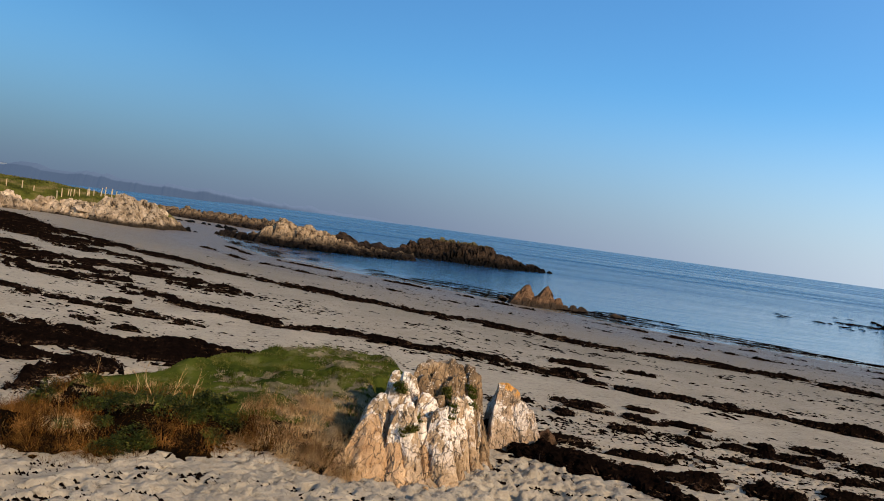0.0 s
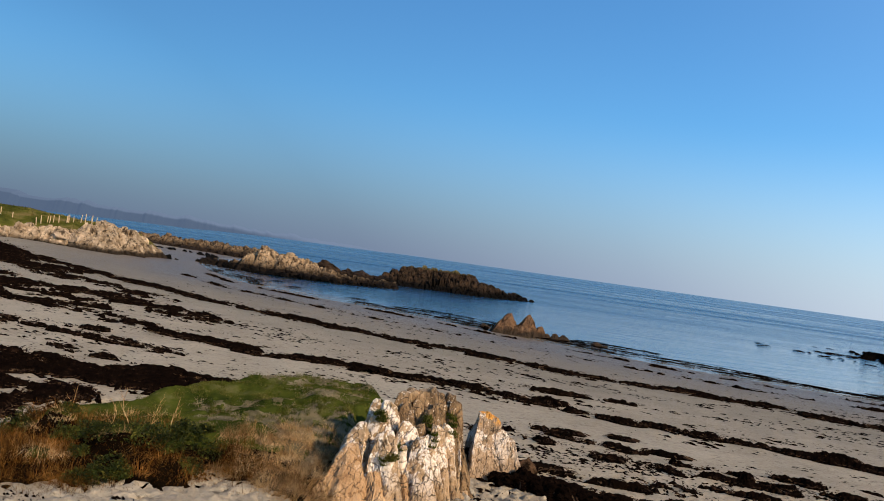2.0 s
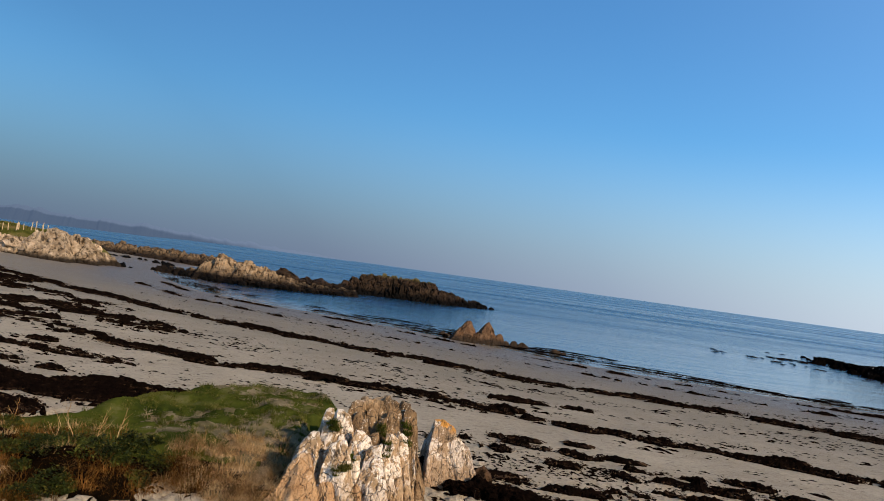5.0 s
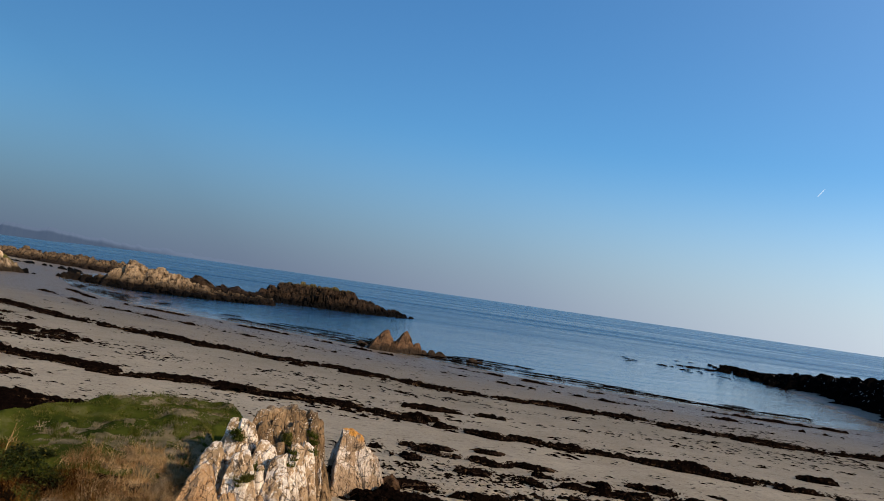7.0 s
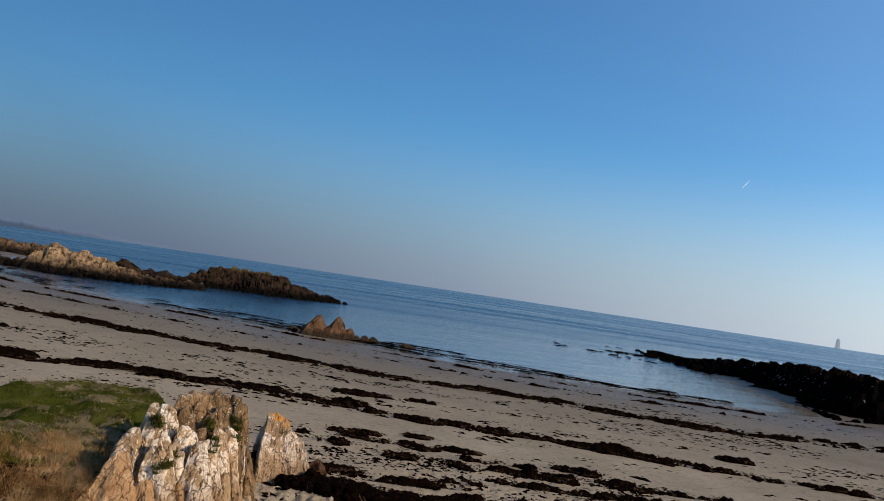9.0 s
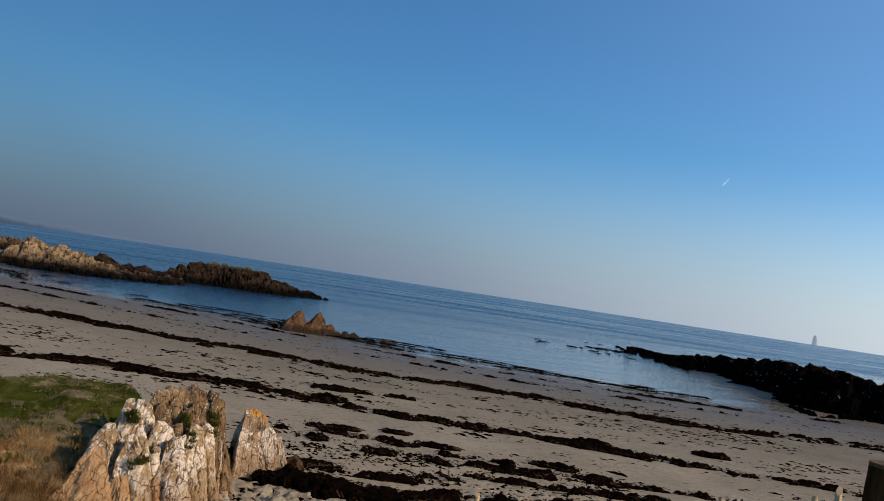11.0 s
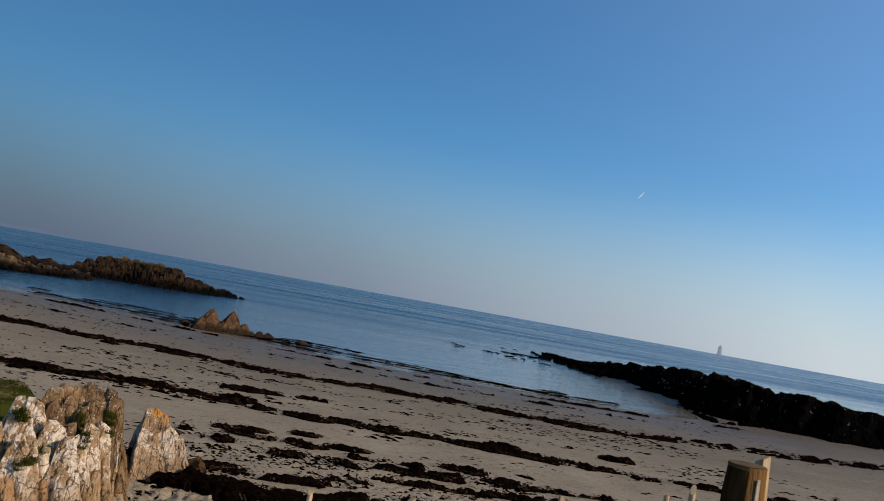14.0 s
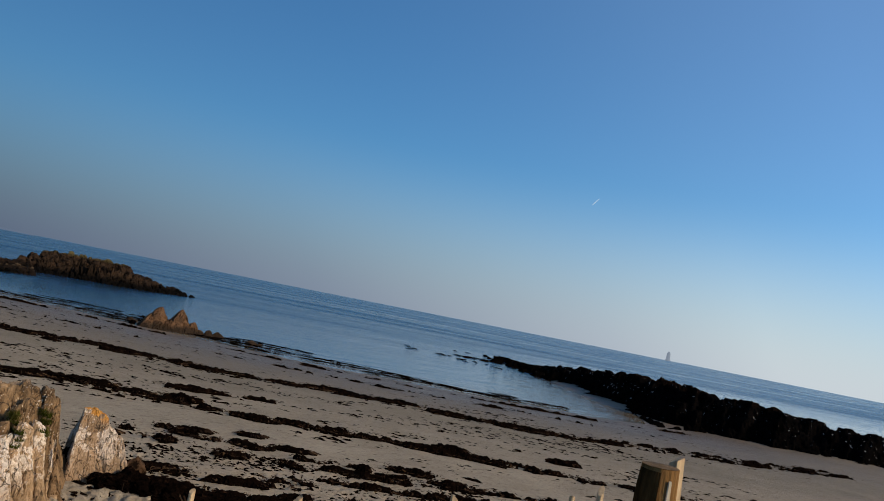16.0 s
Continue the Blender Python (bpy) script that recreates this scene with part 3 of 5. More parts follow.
# ---- ground ----
SHORE = [(-110, 260), (-60, 175), (-48, 172), (-34, 150), (-33, 118), (-30, 104), (-22.5, 86), (-17, 76), (-10.5, 70.8), (1.2, 63.5), (9.4, 56.4), (16, 51.6), (22.3, 48.8), (28, 46.8), (35, 45.2), (40, 45.6), (43, 50), (49, 60), (54, 66), (60, 60), (75, 46), (120, 30), (400, -20)]


def shore_distance(x, y):
    """Metres inland of the water's edge (minus: out in the water)."""
    d, _ = line_distance(x, y, SHORE)
    sx, sy = np.array(SHORE).T
    return np.where(y < np.interp(x, sx, sy), d, -d)


def ground_height(x, y):
    d = shore_distance(x, y)
    z = np.interp(d, [-2000, -60, -15, 0, 8, 28, 34, 41, 47], [-8, -3, -0.6, 0, 0.27, 0.88, 0.97, 1.06, 1.1])
    q = 6.0 + 0.25 * np.maximum(x, 0) + 0.1 * np.minimum(x, 0) + 0.4 * fbm(x * 0.3, y * 0.3, 0, 3, 2) - y
    dune = np.interp(q, [0, 1, 4.2, 5.2, 12, 60], [1.1, 1.35, 3.1, 3.3, 3.5, 5.0])
    spit, _ = line_distance(x, y, [(46.5, 56), (48.5, 62), (51, 68), (54.5, 78)])
    z = np.maximum(z, 0.32 - 0.05 * spit**2)
    return np.where(q > 0, np.maximum(z, dune), z)


def spaced(lo, hi, fine_lo, fine_hi, step, grow=1.16):
    mid = np.arange(fine_lo, fine_hi + step / 2, step)
    up, s, at = [], step, mid[-1]
    while at < hi:
        s = min(s * grow, (hi - lo) / 12)
        at += s
        up.append(at)
    down, s, at = [], step, mid[0]
    while at > lo:
        s = min(s * grow, (hi - lo) / 12)
        at -= s
        down.append(at)
    return np.r_[down[::-1], mid, up]


def build_ground():
    xs, ys = spaced(-4500, 4500, -7, 9, 0.05, 1.04), spaced(-3000, 4700, 8, 17, 0.05, 1.035)
    x, y = np.meshgrid(xs, ys, indexing="ij")
    z = ground_height(x, y)
    d = shore_distance(x, y)
    near = np.clip((45 - np.hypot(x, y - 5)) / 25, 0, 1) * np.clip((d - 6) / 8, 0, 1) * np.clip((y - 3) / 3, 0, 1)
    z += near * (0.018 * fbm(x * 0.7, y * 0.7, 0, 11, 3) + 0.007 * fbm(x * 3.7, y * 3.7, 0, 12, 4, 0.7))
    churn = np.exp(-((x + 1.5) / 5.5) ** 2 - ((y - 9.0) / 2.4) ** 2) + 1.4 * np.exp(-((x - 1.9) / 1.4) ** 2 - ((y - 12.2) / 1.4) ** 2)
    z += churn * 0.05 * fbm(x * 5.5, y * 5.5, 0, 13, 3, 0.7)
    # footprints
    rng = np.random.RandomState(5)
    fx, fy = np.searchsorted(xs, -7), np.searchsorted(ys, 8)
    for n in range(4600):
        if n < 2000:
            cx, cy = rng.normal(-1.0, 4.0), rng.uniform(8.2, 12.0)
        elif n < 2500:
            cx, cy = rng.normal(2.2, 0.9), rng.normal(12.4, 0.8)
        else:
            cx, cy = rng.uniform(-7, 9), rng.uniform(11, 17)
        if not (-6.6 < cx < 8.6 and 8.3 < cy < 16.6):
            continue
        i, j = fx + int((cx + 7) / 0.05), fy + int((cy - 8) / 0.05)
        s = (slice(i - 5, i + 6), slice(j - 5, j + 6))
        a, big = rng.uniform(0, math.pi), rng.uniform(0.5, 1.05)
        u = (x[s] - cx) * math.cos(a) + (y[s] - cy) * math.sin(a)
        w = -(x[s] - cx) * math.sin(a) + (y[s] - cy) * math.cos(a)
        k = ((u / 0.085) ** 2 + (w / 0.05) ** 2) / big**2
        z[s] += rng.uniform(0.3, 1.0) * big * (-0.10 * np.exp(-k) + 0.016 * np.exp(-((np.sqrt(k) - 1.6) ** 2) * 2))
    ob = new("ground", mesh_of("ground", np.stack([x.ravel(), y.ravel(), z.ravel()], 1), grid_faces(len(xs), len(ys)), SAND, True))
    tagged(ob, "pale grey sand beach with footprints sloping to the sea", "beach", kind="structure")


def build_sea():
    xs, ys = spaced(-4800, 4800, -34, 62, 0.3, 1.15), spaced(18, 4800, 38, 112, 0.3, 1.15)
    x, y = np.meshgrid(xs, ys, indexing="ij")
    d = -shore_distance(x, y)
    bend = fbm(x * 0.08, y * 0.08, 0, 21, 3)
    lap = np.clip((34 - x) / 14, 0.12, 1) * np.exp(-((d - 4.5) / 4.5) ** 2) * (0.55 + 0.45 * fbm(x * 0.2, y * 0.2, 0, 22, 3))
    z = 0.04 * lap * np.clip(np.sin(d * 2.4 + 7 * bend + 3.0 * fbm(x * 0.45, y * 0.45, 0, 23, 3)) + 0.5 * fbm(x * 1.1, y * 1.1, 0, 26, 2), 0, 1) ** 3
    z += 0.006 * np.clip(d / 10, 0, 1) * np.exp(-d / 120) * fbm(x * 0.35, y * 0.8, 0, 24, 3)
    me = mesh_of("water", np.stack([x.ravel(), y.ravel(), z.ravel()], 1), grid_faces(len(xs), len(ys)), WATER, True)
    shoal = me.attributes.new("shoal", "FLOAT", "POINT")
    shoal.data.foreach_set("value", np.clip(1 - d / np.interp(x, [20, 36], [7, 15]), 0, 1).ravel().astype(np.float32))
    ob = new("water", me)
    tagged(ob, "calm blue sea with small wavelets along the sand", "sea", kind="structure")


build_ground()
build_sea()


# ---- seaweed ----
def ground_at(x, y):
    return float(ground_height(np.array([x]), np.array([y]))[0])


def band_coordinates(x, y, pts):
    """Signed distance across a polyline and length along it."""
    pts = np.array(pts, float)
    best, across, along = np.full(np.shape(x), 1e9), np.zeros(np.shape(x)), np.zeros(np.shape(x))
    steps = np.hypot(*np.diff(pts, axis=0).T)
    run = np.r_[0, np.cumsum(steps)]
    for n, (a, b) in enumerate(zip(pts[:-1], pts[1:])):
        t = (b - a) / steps[n]
        u = np.clip((x - a[0]) * t[0] + (y - a[1]) * t[1], 0, steps[n])
        d = np.hypot(x - a[0] - u * t[0], y - a[1] - u * t[1])
        side = (x - a[0]) * -t[1] + (y - a[1]) * t[0]
        near = d < best
        best, across, along = np.where(near, d, best), np.where(near, np.sign(side) * d, across), np.where(near, run[n] + u, along)
    return across, along


def wrack(name, label, area, step, bands, seed):
    """Drift lines of seaweed, drawn out along the tide line: where the bands are dense the weed stands proud of the sand."""
    xs, ys = np.arange(area[0], area[1], step), np.arange(area[2], area[3], step)
    x, y = np.meshgrid(xs, ys, indexing="ij")
    best = np.full(x.shape, -1.0)
    wob = fbm(x * 0.5, y * 0.5, 0, seed + 3, 3)
    rag = fbm(x * 2.2, y * 3.4, 0, seed + 1, 5, 0.7)
    for k, (pts, half, dense, lump) in enumerate(bands):
        d, along = band_coordinates(x, y, pts)
        d = d + 0.45 * half * wob
        a = fbm(along * 0.75 / lump, d * 1.7 / lump + 7 + 3 * k, 0, seed + k, 3, 0.6)
        thread = fbm(along * 1.5, d * 4.5 / (0.5 + 0.5 * lump), 0, seed + 40 + k, 4, 0.65)
        best = np.maximum(best, dense - (np.abs(d) / half) ** 2 + 1.0 * a + 0.85 * thread + 0.45 * rag)
    h = np.clip(best, -0.3, 1.1) * 0.13 + 0.03 * fbm(x * 7, y * 7, 0, seed + 2, 3, 0.7) * (best > 0)
    z = ground_height(x, y) + np.where(best > -0.1, h, -0.2)
    keep = (best[:-1, :-1] > -0.05) | (best[1:, :-1] > -0.05) | (best[1:, 1:] > -0.05) | (best[:-1, 1:] > -0.05)
    v, f = compact(np.stack([x.ravel(), y.ravel(), z.ravel()], 1), grid_faces(len(xs), len(ys), keep))
    ob = new(name, mesh_of(name, v, f, WEED))
    tagged(ob, label, "seaweed", kind="stuff")
    return x[best > 0.0], y[best > 0.0]


def strands(name, label, xs, ys, count, seed, size=(0.1, 0.35), spread=0.12):
    """Loose ribbons of weed lying on and beside the drift lines."""
    rng = np.random.RandomState(seed)
    pick = rng.randint(0, len(xs), count)
    cx, cy = xs[pick] + rng.normal(0, spread, count), ys[pick] + rng.normal(0, spread, count)
    ang, ln, wd = rng.uniform(0, 2 * math.pi, count), rng.uniform(*size, count), rng.uniform(0.008, 0.03, count)
    verts, faces = [], []
    k = np.linspace(-0.5, 0.5, 5)
    curl = rng.uniform(-3.5, 3.5, count)
    zz = ground_height(cx, cy)
    for n in range(count):
        a = ang[n] + curl[n] * k
        px, py = cx[n] + np.cos(a) * k * ln[n], cy[n] + np.sin(a) * k * ln[n]
        pz = zz[n] + 0.045 + 0.05 * np.abs(np.sin(3 * k + curl[n])) * rng.uniform(0, 1)
        w = wd[n] * (1.0 - 1.5 * np.abs(k))
        s = len(verts)
        for i in range(5):
            verts.append((px[i] - np.sin(a[i]) * w[i], py[i] + np.cos(a[i]) * w[i], pz[i]))
            verts.append((px[i] + np.sin(a[i]) * w[i], py[i] - np.cos(a[i]) * w[i], pz[i] + 0.01))
        faces += [(s + 2 * i, s + 2 * i + 1, s + 2 * i + 3, s + 2 * i + 2) for i in range(4)]
    tagged(new(name, mesh_of(name, verts, faces, STRAND)), label, "seaweed", kind="stuff")


LINE_A = [(-19.3, 34.5), (-16.6, 32.2), (-14.3, 31.2), (-12.9, 31.0), (-10.8, 29.2), (-9.3, 27.9), (-7.0, 27.1), (-4.7, 25.7), (-2.5, 25.9), (-0.5, 25.2), (0.9, 25.4), (1.8, 24.7), (3.0, 23.7), (4.6, 23.5), (5.6, 22.7), (6.7, 22.3), (9.0, 21.8), (11.2, 21.1), (12.5, 20.3), (14.0, 19.5), (16.6, 18.8), (18.1, 18.1), (26, 15.5)]
LINE_B = [(-46.7, 80), (-39.7, 73.8), (-33.9, 66.7), (-27.0, 59.5), (-22.5, 55.5), (-17.4, 50.5), (-12.2, 45.6), (-8.4, 43.1), (-4.9, 40.6), (-1.9, 39.6), (1.0, 37.9), (3.7, 37.0), (5.5, 36.0), (7.3, 34.7), (9.9, 34.5), (12.2, 34.1), (14.6, 33.6), (16.4, 32.5), (18.2, 31.3), (20.4, 30.0)]
near_x, near_y = wrack("seaweed_drift", "dark brown dried seaweed heaped in drift lines on sand", (-16, 26, 11.5, 27), 0.055, [
    (LINE_A, 0.42, 0.30, 0.75),
    ([(-12.55, 19.7), (-9.8, 18.1), (-8.3, 18.2), (-7.0, 17.9), (-5.8, 18.8), (-4.2, 18.8)], 1.1, 1.0, 0.8),
    # weed left of the mound, thickened to stand in for the mound's shadow too
    ([(-10.5, 17.0), (-8.1, 16.4), (-6.8, 15.9), (-6.5, 13.6)], 0.8, 0.6, 0.8),
    ([(1.9, 14.5), (2.5, 14.2), (3.1, 13.9), (3.5, 13.5), (3.9, 12.8), (4.3, 12.2)], 0.5, 0.55, 0.6),
    ([(2.7, 15.3), (3.8, 15.1)], 0.28, 0.6, 0.7),
    ([(4.1, 14.7), (5.5, 15.0)], 0.3, 0.3, 0.6),
    ([(4.3, 13.4), (5.3, 13.6), (6.1, 13.9), (6.8, 13.6), (8.2, 13.6)], 0.5, 0.35, 0.6),
    ([(2.7, 18.8), (3.5, 18.0)], 0.30, 0.5, 0.6),
    ([(3.6, 19.3), (4.5, 18.6), (5.1, 18.3)], 0.22, 0.35, 0.6),
    ([(4.3, 17.4), (5.0, 17.2)], 0.28, 0.3, 0.6),
    ([(5.3, 18.5), (6.0, 18.3)], 0.25, 0.6, 0.6),
    ([(5.6, 17.4), (6.3, 16.4), (7.5, 16.5), (8.6, 16.2)], 0.26, 0.25, 0.6),
    ([(6.6, 17.6), (7.8, 17.4), (8.8, 16.4)], 0.22, 0.15, 0.6),
    ([(8.5, 17.7), (9.6, 17.2)], 0.24, 0.6, 0.6),
    ([(9.2, 16.3), (10.9, 16.1), (13, 15.4)], 0.3, 0.2, 0.6),
    ([(5.8, 15.4), (8.1, 15.2), (10.5, 14.6)], 0.4, -0.25, 0.5),
    ([(-14.4, 26.0), (-12.5, 24.7), (-10.5, 24.2), (-8.2, 23.8), (-6.7, 23.1)], 0.5, 0.05, 0.7),
    ([(-11.2, 25.8), (-10.2, 26.0)], 0.25, 0.4, 0.6),
    ([(-9.5, 21.4), (-8.3, 20.8), (-7.2, 20.7)], 0.3, 0.1, 0.6),
], 31)
far_x, far_y = wrack("seaweed_drift", "long dark wrack line drying on pale sand", (-46, 42, 25, 82), 0.09, [
    (LINE_A, 0.62, 0.45, 1.0),
    (LINE_B, 0.75, 0.55, 1.1),
    ([(x, y - 0.9) for x, y in LINE_B], 0.5, -0.3, 0.8),
    ([(-26, 41.5), (-21.9, 39.0), (-18.6, 38.6), (-15.5, 38.9), (-11.3, 35.7), (-9.2, 33.7)], 1.3, 0.4, 1.0),
    ([(-30, 48), (-23, 41.5), (-18, 36.5), (-13.5, 33.2)], 1.5, 0.2, 1.0),
    ([(-45, 79), (-39, 70), (-32.4, 60.5), (-27.9, 54.4), (-24, 52)], 2.0, 0.5, 1.0),
    ([(-31, 55), (-24, 49), (-18, 44.5), (-13, 40.5)], 1.2, -0.05, 1.2),
    ([(4.6, 26.6), (6.4, 26.7), (7.9, 26.5)], 0.4, 0.3, 0.8),
    ([(-23, 82.6), (-17.6, 72.8), (-11, 67.5), (0.4, 60.1), (8.6, 53), (15.3, 48.2), (21.6, 45.3), (27.5, 43.4), (34.7, 41.7), (40, 41.9)], 0.35, 0.0, 1.8),
    ([(-24, 76), (-15, 62), (-6, 54), (6, 47), (18, 41), (30, 38)], 0.5, -0.35, 1.6),
    ([(20.4, 30.0), (23.3, 29.6), (26.2, 29.2), (33.3, 29.1), (40, 29.2)], 0.45, 0.1, 0.8),
    ([(22, 30.3), (28, 30.2), (34, 30.3), (40, 30.5)], 0.8, -0.3, 0.6),
], 47)
strands("seaweed_strands", "torn dark ribbons of dried seaweed on sand", near_x, near_y, 12000, 3, (0.05, 0.2))
strands("seaweed_strands", "loose dark bits of weed along the wrack line", far_x, far_y, 7000, 4, (0.25, 0.7), 0.35)


def scattered(name, label, count, seed, area, size=1.0, sparse=0.12):
    """Single scraps of weed between the drift lines."""
    rng = np.random.RandomState(seed)
    verts, faces = [], []
    x, y = rng.uniform(area[0], area[1], count), rng.uniform(area[2], area[3], count)
    keep = (fbm(x * 0.35 + 0.15 * y, y * 0.9, 0, seed, 3) > sparse) & (shore_distance(x, y) > 5)
    for cx, cy, cz in zip(x[keep], y[keep], ground_height(x[keep], y[keep])):
        far = math.hypot(cx, cy) / 20
        r = size * 0.11 * rng.uniform(0.25, 1.0) ** 1.5 * (0.6 + 0.4 * far)
        m, s = 7, len(verts)
        a0 = rng.uniform(0, 6)
        for k in range(m):
            a = a0 + k * 2 * math.pi / m
            q = r * rng.uniform(0.5, 1.5)
            verts.append((cx + 2.4 * q * math.cos(a), cy + 0.8 * q * math.sin(a) - 1.0 * q * math.cos(a), cz - 0.02))
        verts.append((cx, cy, cz + 0.012 + r * rng.uniform(0.1, 0.3)))
        faces += [(s + k, s + (k + 1) % m, s + m) for k in range(m)]
    tagged(new(name, mesh_of(name, verts, faces, WEED)), label, "seaweed", kind="stuff")


scattered("seaweed_scraps", "small scattered scraps of dark weed on sand", 9000, 8, (-14, 24, 12, 36), 0.75, 0.0)
scattered("seaweed_scraps", "dark crumbs of dried weed in the trampled sand", 4500, 10, (-7, 4, 8.3, 12), 0.32, -0.2)
scattered("seaweed_scraps", "fine dark litter of weed beside the rocks", 4200, 14, (0.3, 11, 10.8, 17.5), 0.42)
scattered("seaweed_scraps", "small scattered scraps of weed far along the sand", 3600, 9, (-40, 36, 26, 60), 0.6, 0.0)


def swash_dark_strips():
    """Broken dark strips added off the sand to paint the dark faces of the first wavelets."""
    rng = np.random.RandomState(23)
    pts = np.array([(-29, 100), (-22.5, 86), (-17, 76), (-10.5, 70.8), (1.2, 63.5), (9.4, 56.4), (16, 51.6), (22.3, 48.8), (28, 46.8), (34, 45.4)])
    run = np.r_[0, np.cumsum(np.hypot(*np.diff(pts, axis=0).T))]
    verts, faces = [], []
    for n in range(7000):
        u, row = rng.uniform(0, run[-1]), rng.randint(5)
        off = 1.0 + 1.35 * row + 0.7 * math.sin(0.35 * u + row) + rng.normal(0, 0.4)
        if fbm(np.array([u * 0.16]), np.array([row * 3.1]), 0, 25, 2)[0] < 0.18 + 0.06 * row:
            continue
        x, y = np.interp(u, run, pts[:, 0]), np.interp(u, run, pts[:, 1])
        k = min(np.searchsorted(run, u), len(pts) - 1)
        d = pts[k] - pts[k - 1]
        d = d / np.hypot(*d)
        ln, wd, s = rng.uniform(0.12, 0.5), rng.uniform(0.012, 0.045), len(verts)
        cx, cy = x - d[1] * off, y + d[0] * off
        for i in range(5):
            a, q = (i / 4 - 0.5) * 2, 1 - abs(i / 4 - 0.5) * 1.7
            jig = rng.normal(0, 0.06)
            for e in (-1, 1):
                verts.append((cx + d[0] * a * ln - d[1] * (jig + e * wd * q), cy + d[1] * a * ln + d[0] * (jig + e * wd * q), 0.10 if e < 0 else 0.075))
        faces += [(s + 2 * i, s + 2 * i + 1, s + 2 * i + 3, s + 2 * i + 2) for i in range(4)]
    tagged(new("swash_dark_strips", mesh_of("swash_dark_strips", verts, faces, WEED)), "dark strips added for the dark faces of small waves", "seaweed", kind="stuff")


swash_dark_strips()


def weed_heap(x, y, half, turn, seed):
    """A heap of rotting wrack with ribbons trailing from it."""
    g = ground_at(x, y)
    thing = base("seaweed_heap", (x, y, g), "dark rounded heap of dried seaweed on the wrack line", "seaweed heap", "heaps of wrack on the sand")
    v, faces = sphere(5)
    p = v * np.array(half)
    d = 0.42 * half[2] * fbm(p[:, 0] * 5.5, p[:, 1] * 5.5, p[:, 2] * 5.5, seed, 5, 0.7)
    put("mass", mesh_of("mass", p + v * d[:, None], faces, WEED), thing, (x, y, g + 0.02), (0, 0, turn))
    rng = np.random.RandomState(seed)
    verts, faces = [], []
    for n in range(34):
        a, ln, w, s = rng.uniform(0, 2 * math.pi), rng.uniform(0.05, 0.2), rng.uniform(0.006, 0.016), len(verts)
        r = rng.uniform(0.7, 0.95)
        for i in range(4):
            q = r + i * ln / 3 / half[0]
            px, py = half[0] * q * math.cos(a), half[1] * q * math.sin(a)
            for e in (-1, 1):
                verts.append((px - e * w * math.sin(a), py + e * w * math.cos(a), 0.05 + half[2] * 0.5 * (3 - i) / 3 + 0.01 * e))
        faces += [(s + 2 * i, s + 2 * i + 1, s + 2 * i + 3, s + 2 * i + 2) for i in range(3)]
    tagged(put("fringe", mesh_of("fringe", verts, faces, STRAND), thing, (x, y, g), (0, 0, turn)), kind="stuff")


# the first heap is added to darken the block's shadow gap
HEAPS = [(1.40, 14.55, 0.26, 0.45, 0.45), (2.5, 13.9, 0.5, 0.42, 0.26), (3.1, 13.5, 0.62, 0.4, 0.22), (3.9, 13.2, 0.6, 0.36, 0.18), (-1.2, 26.0, 0.8, 0.3, 0.16), (0.1, 25.2, 0.7, 0.28, 0.14), (2.0, 25.2, 0.8, 0.3, 0.15), (3.3, 24.5, 0.6, 0.25, 0.12), (4.6, 24.2, 0.55, 0.32, 0.22), (5.8, 19.7, 0.35, 0.2, 0.1), (4.4, 19.5, 0.4, 0.2, 0.1), (6.6, 18.4, 0.5, 0.22, 0.1), (12.3, 21.4, 0.55, 0.28, 0.16), (16.5, 21.4, 0.55, 0.3, 0.18), (2.2, 18.2, 0.4, 0.22, 0.1)]
for n, (x, y, a, b, c) in enumerate(HEAPS):
    weed_heap(x, y, (1.1 * a, b, 0.75 * c), -18, 610 + n)


# ---- foreground outcrop ----
# apex, left and right slopes, front and back slopes, slant
PALE_FINS = [(-0.42, 11.98, 2.18, 2.6, 3.4, 1.35, 0.8, -0.10, 0.10, 0.5), (0.04, 11.80, 2.15, 2.8, 2.6, 1.8, 0.8, 0.02, 0.09, 0.4), (0.58, 12.02, 2.08, 3.0, 3.0, 1.4, 0.8, 0.02, 0.10, 0.5), (0.0, 12.78, 2.44, 3.2, 2.6, 1.8, 1.0, 0.1, 0.10, -0.3), (-0.12, 12.48, 2.32, 2.4, 3.0, 1.7, 0.9, 0.1, 0.12, 0.5),
             (0.37, 12.40, 2.22, 2.8, 2.4, 1.8, 0.9, 0.1, 0.12, -0.4), (0.86, 12.58, 2.18, 3.4, 3.2, 1.9, 0.7, -0.15, 0.09, -0.5), (1.03, 12.85, 2.16, 3.4, 3.4, 1.9, 0.7, -0.15, 0.09, -0.5), (1.17, 13.08, 1.98, 3.2, 4.5, 1.9, 0.8, -0.1, 0.09, -0.6), (0.70, 12.52, 2.06, 3.4, 3.4, 1.9, 0.8, 0.1, 0.07, 0.4), (-0.27, 12.62, 2.24, 3.2, 3.0, 1.7, 1.0, 0.0, 0.08, 0.3), (-0.24, 13.3, 2.36, 4.0, 4.0, 2.6, 1.6, 0.0, 0.06, 0.5), (0.30, 11.95, 1.92, 3.4, 3.4, 1.9, 0.9, 0.08, 0.07, 0.3), (0.76, 12.22, 1.98, 3.4, 3.6, 1.8, 0.9, 0.15, 0.07, -0.4)]
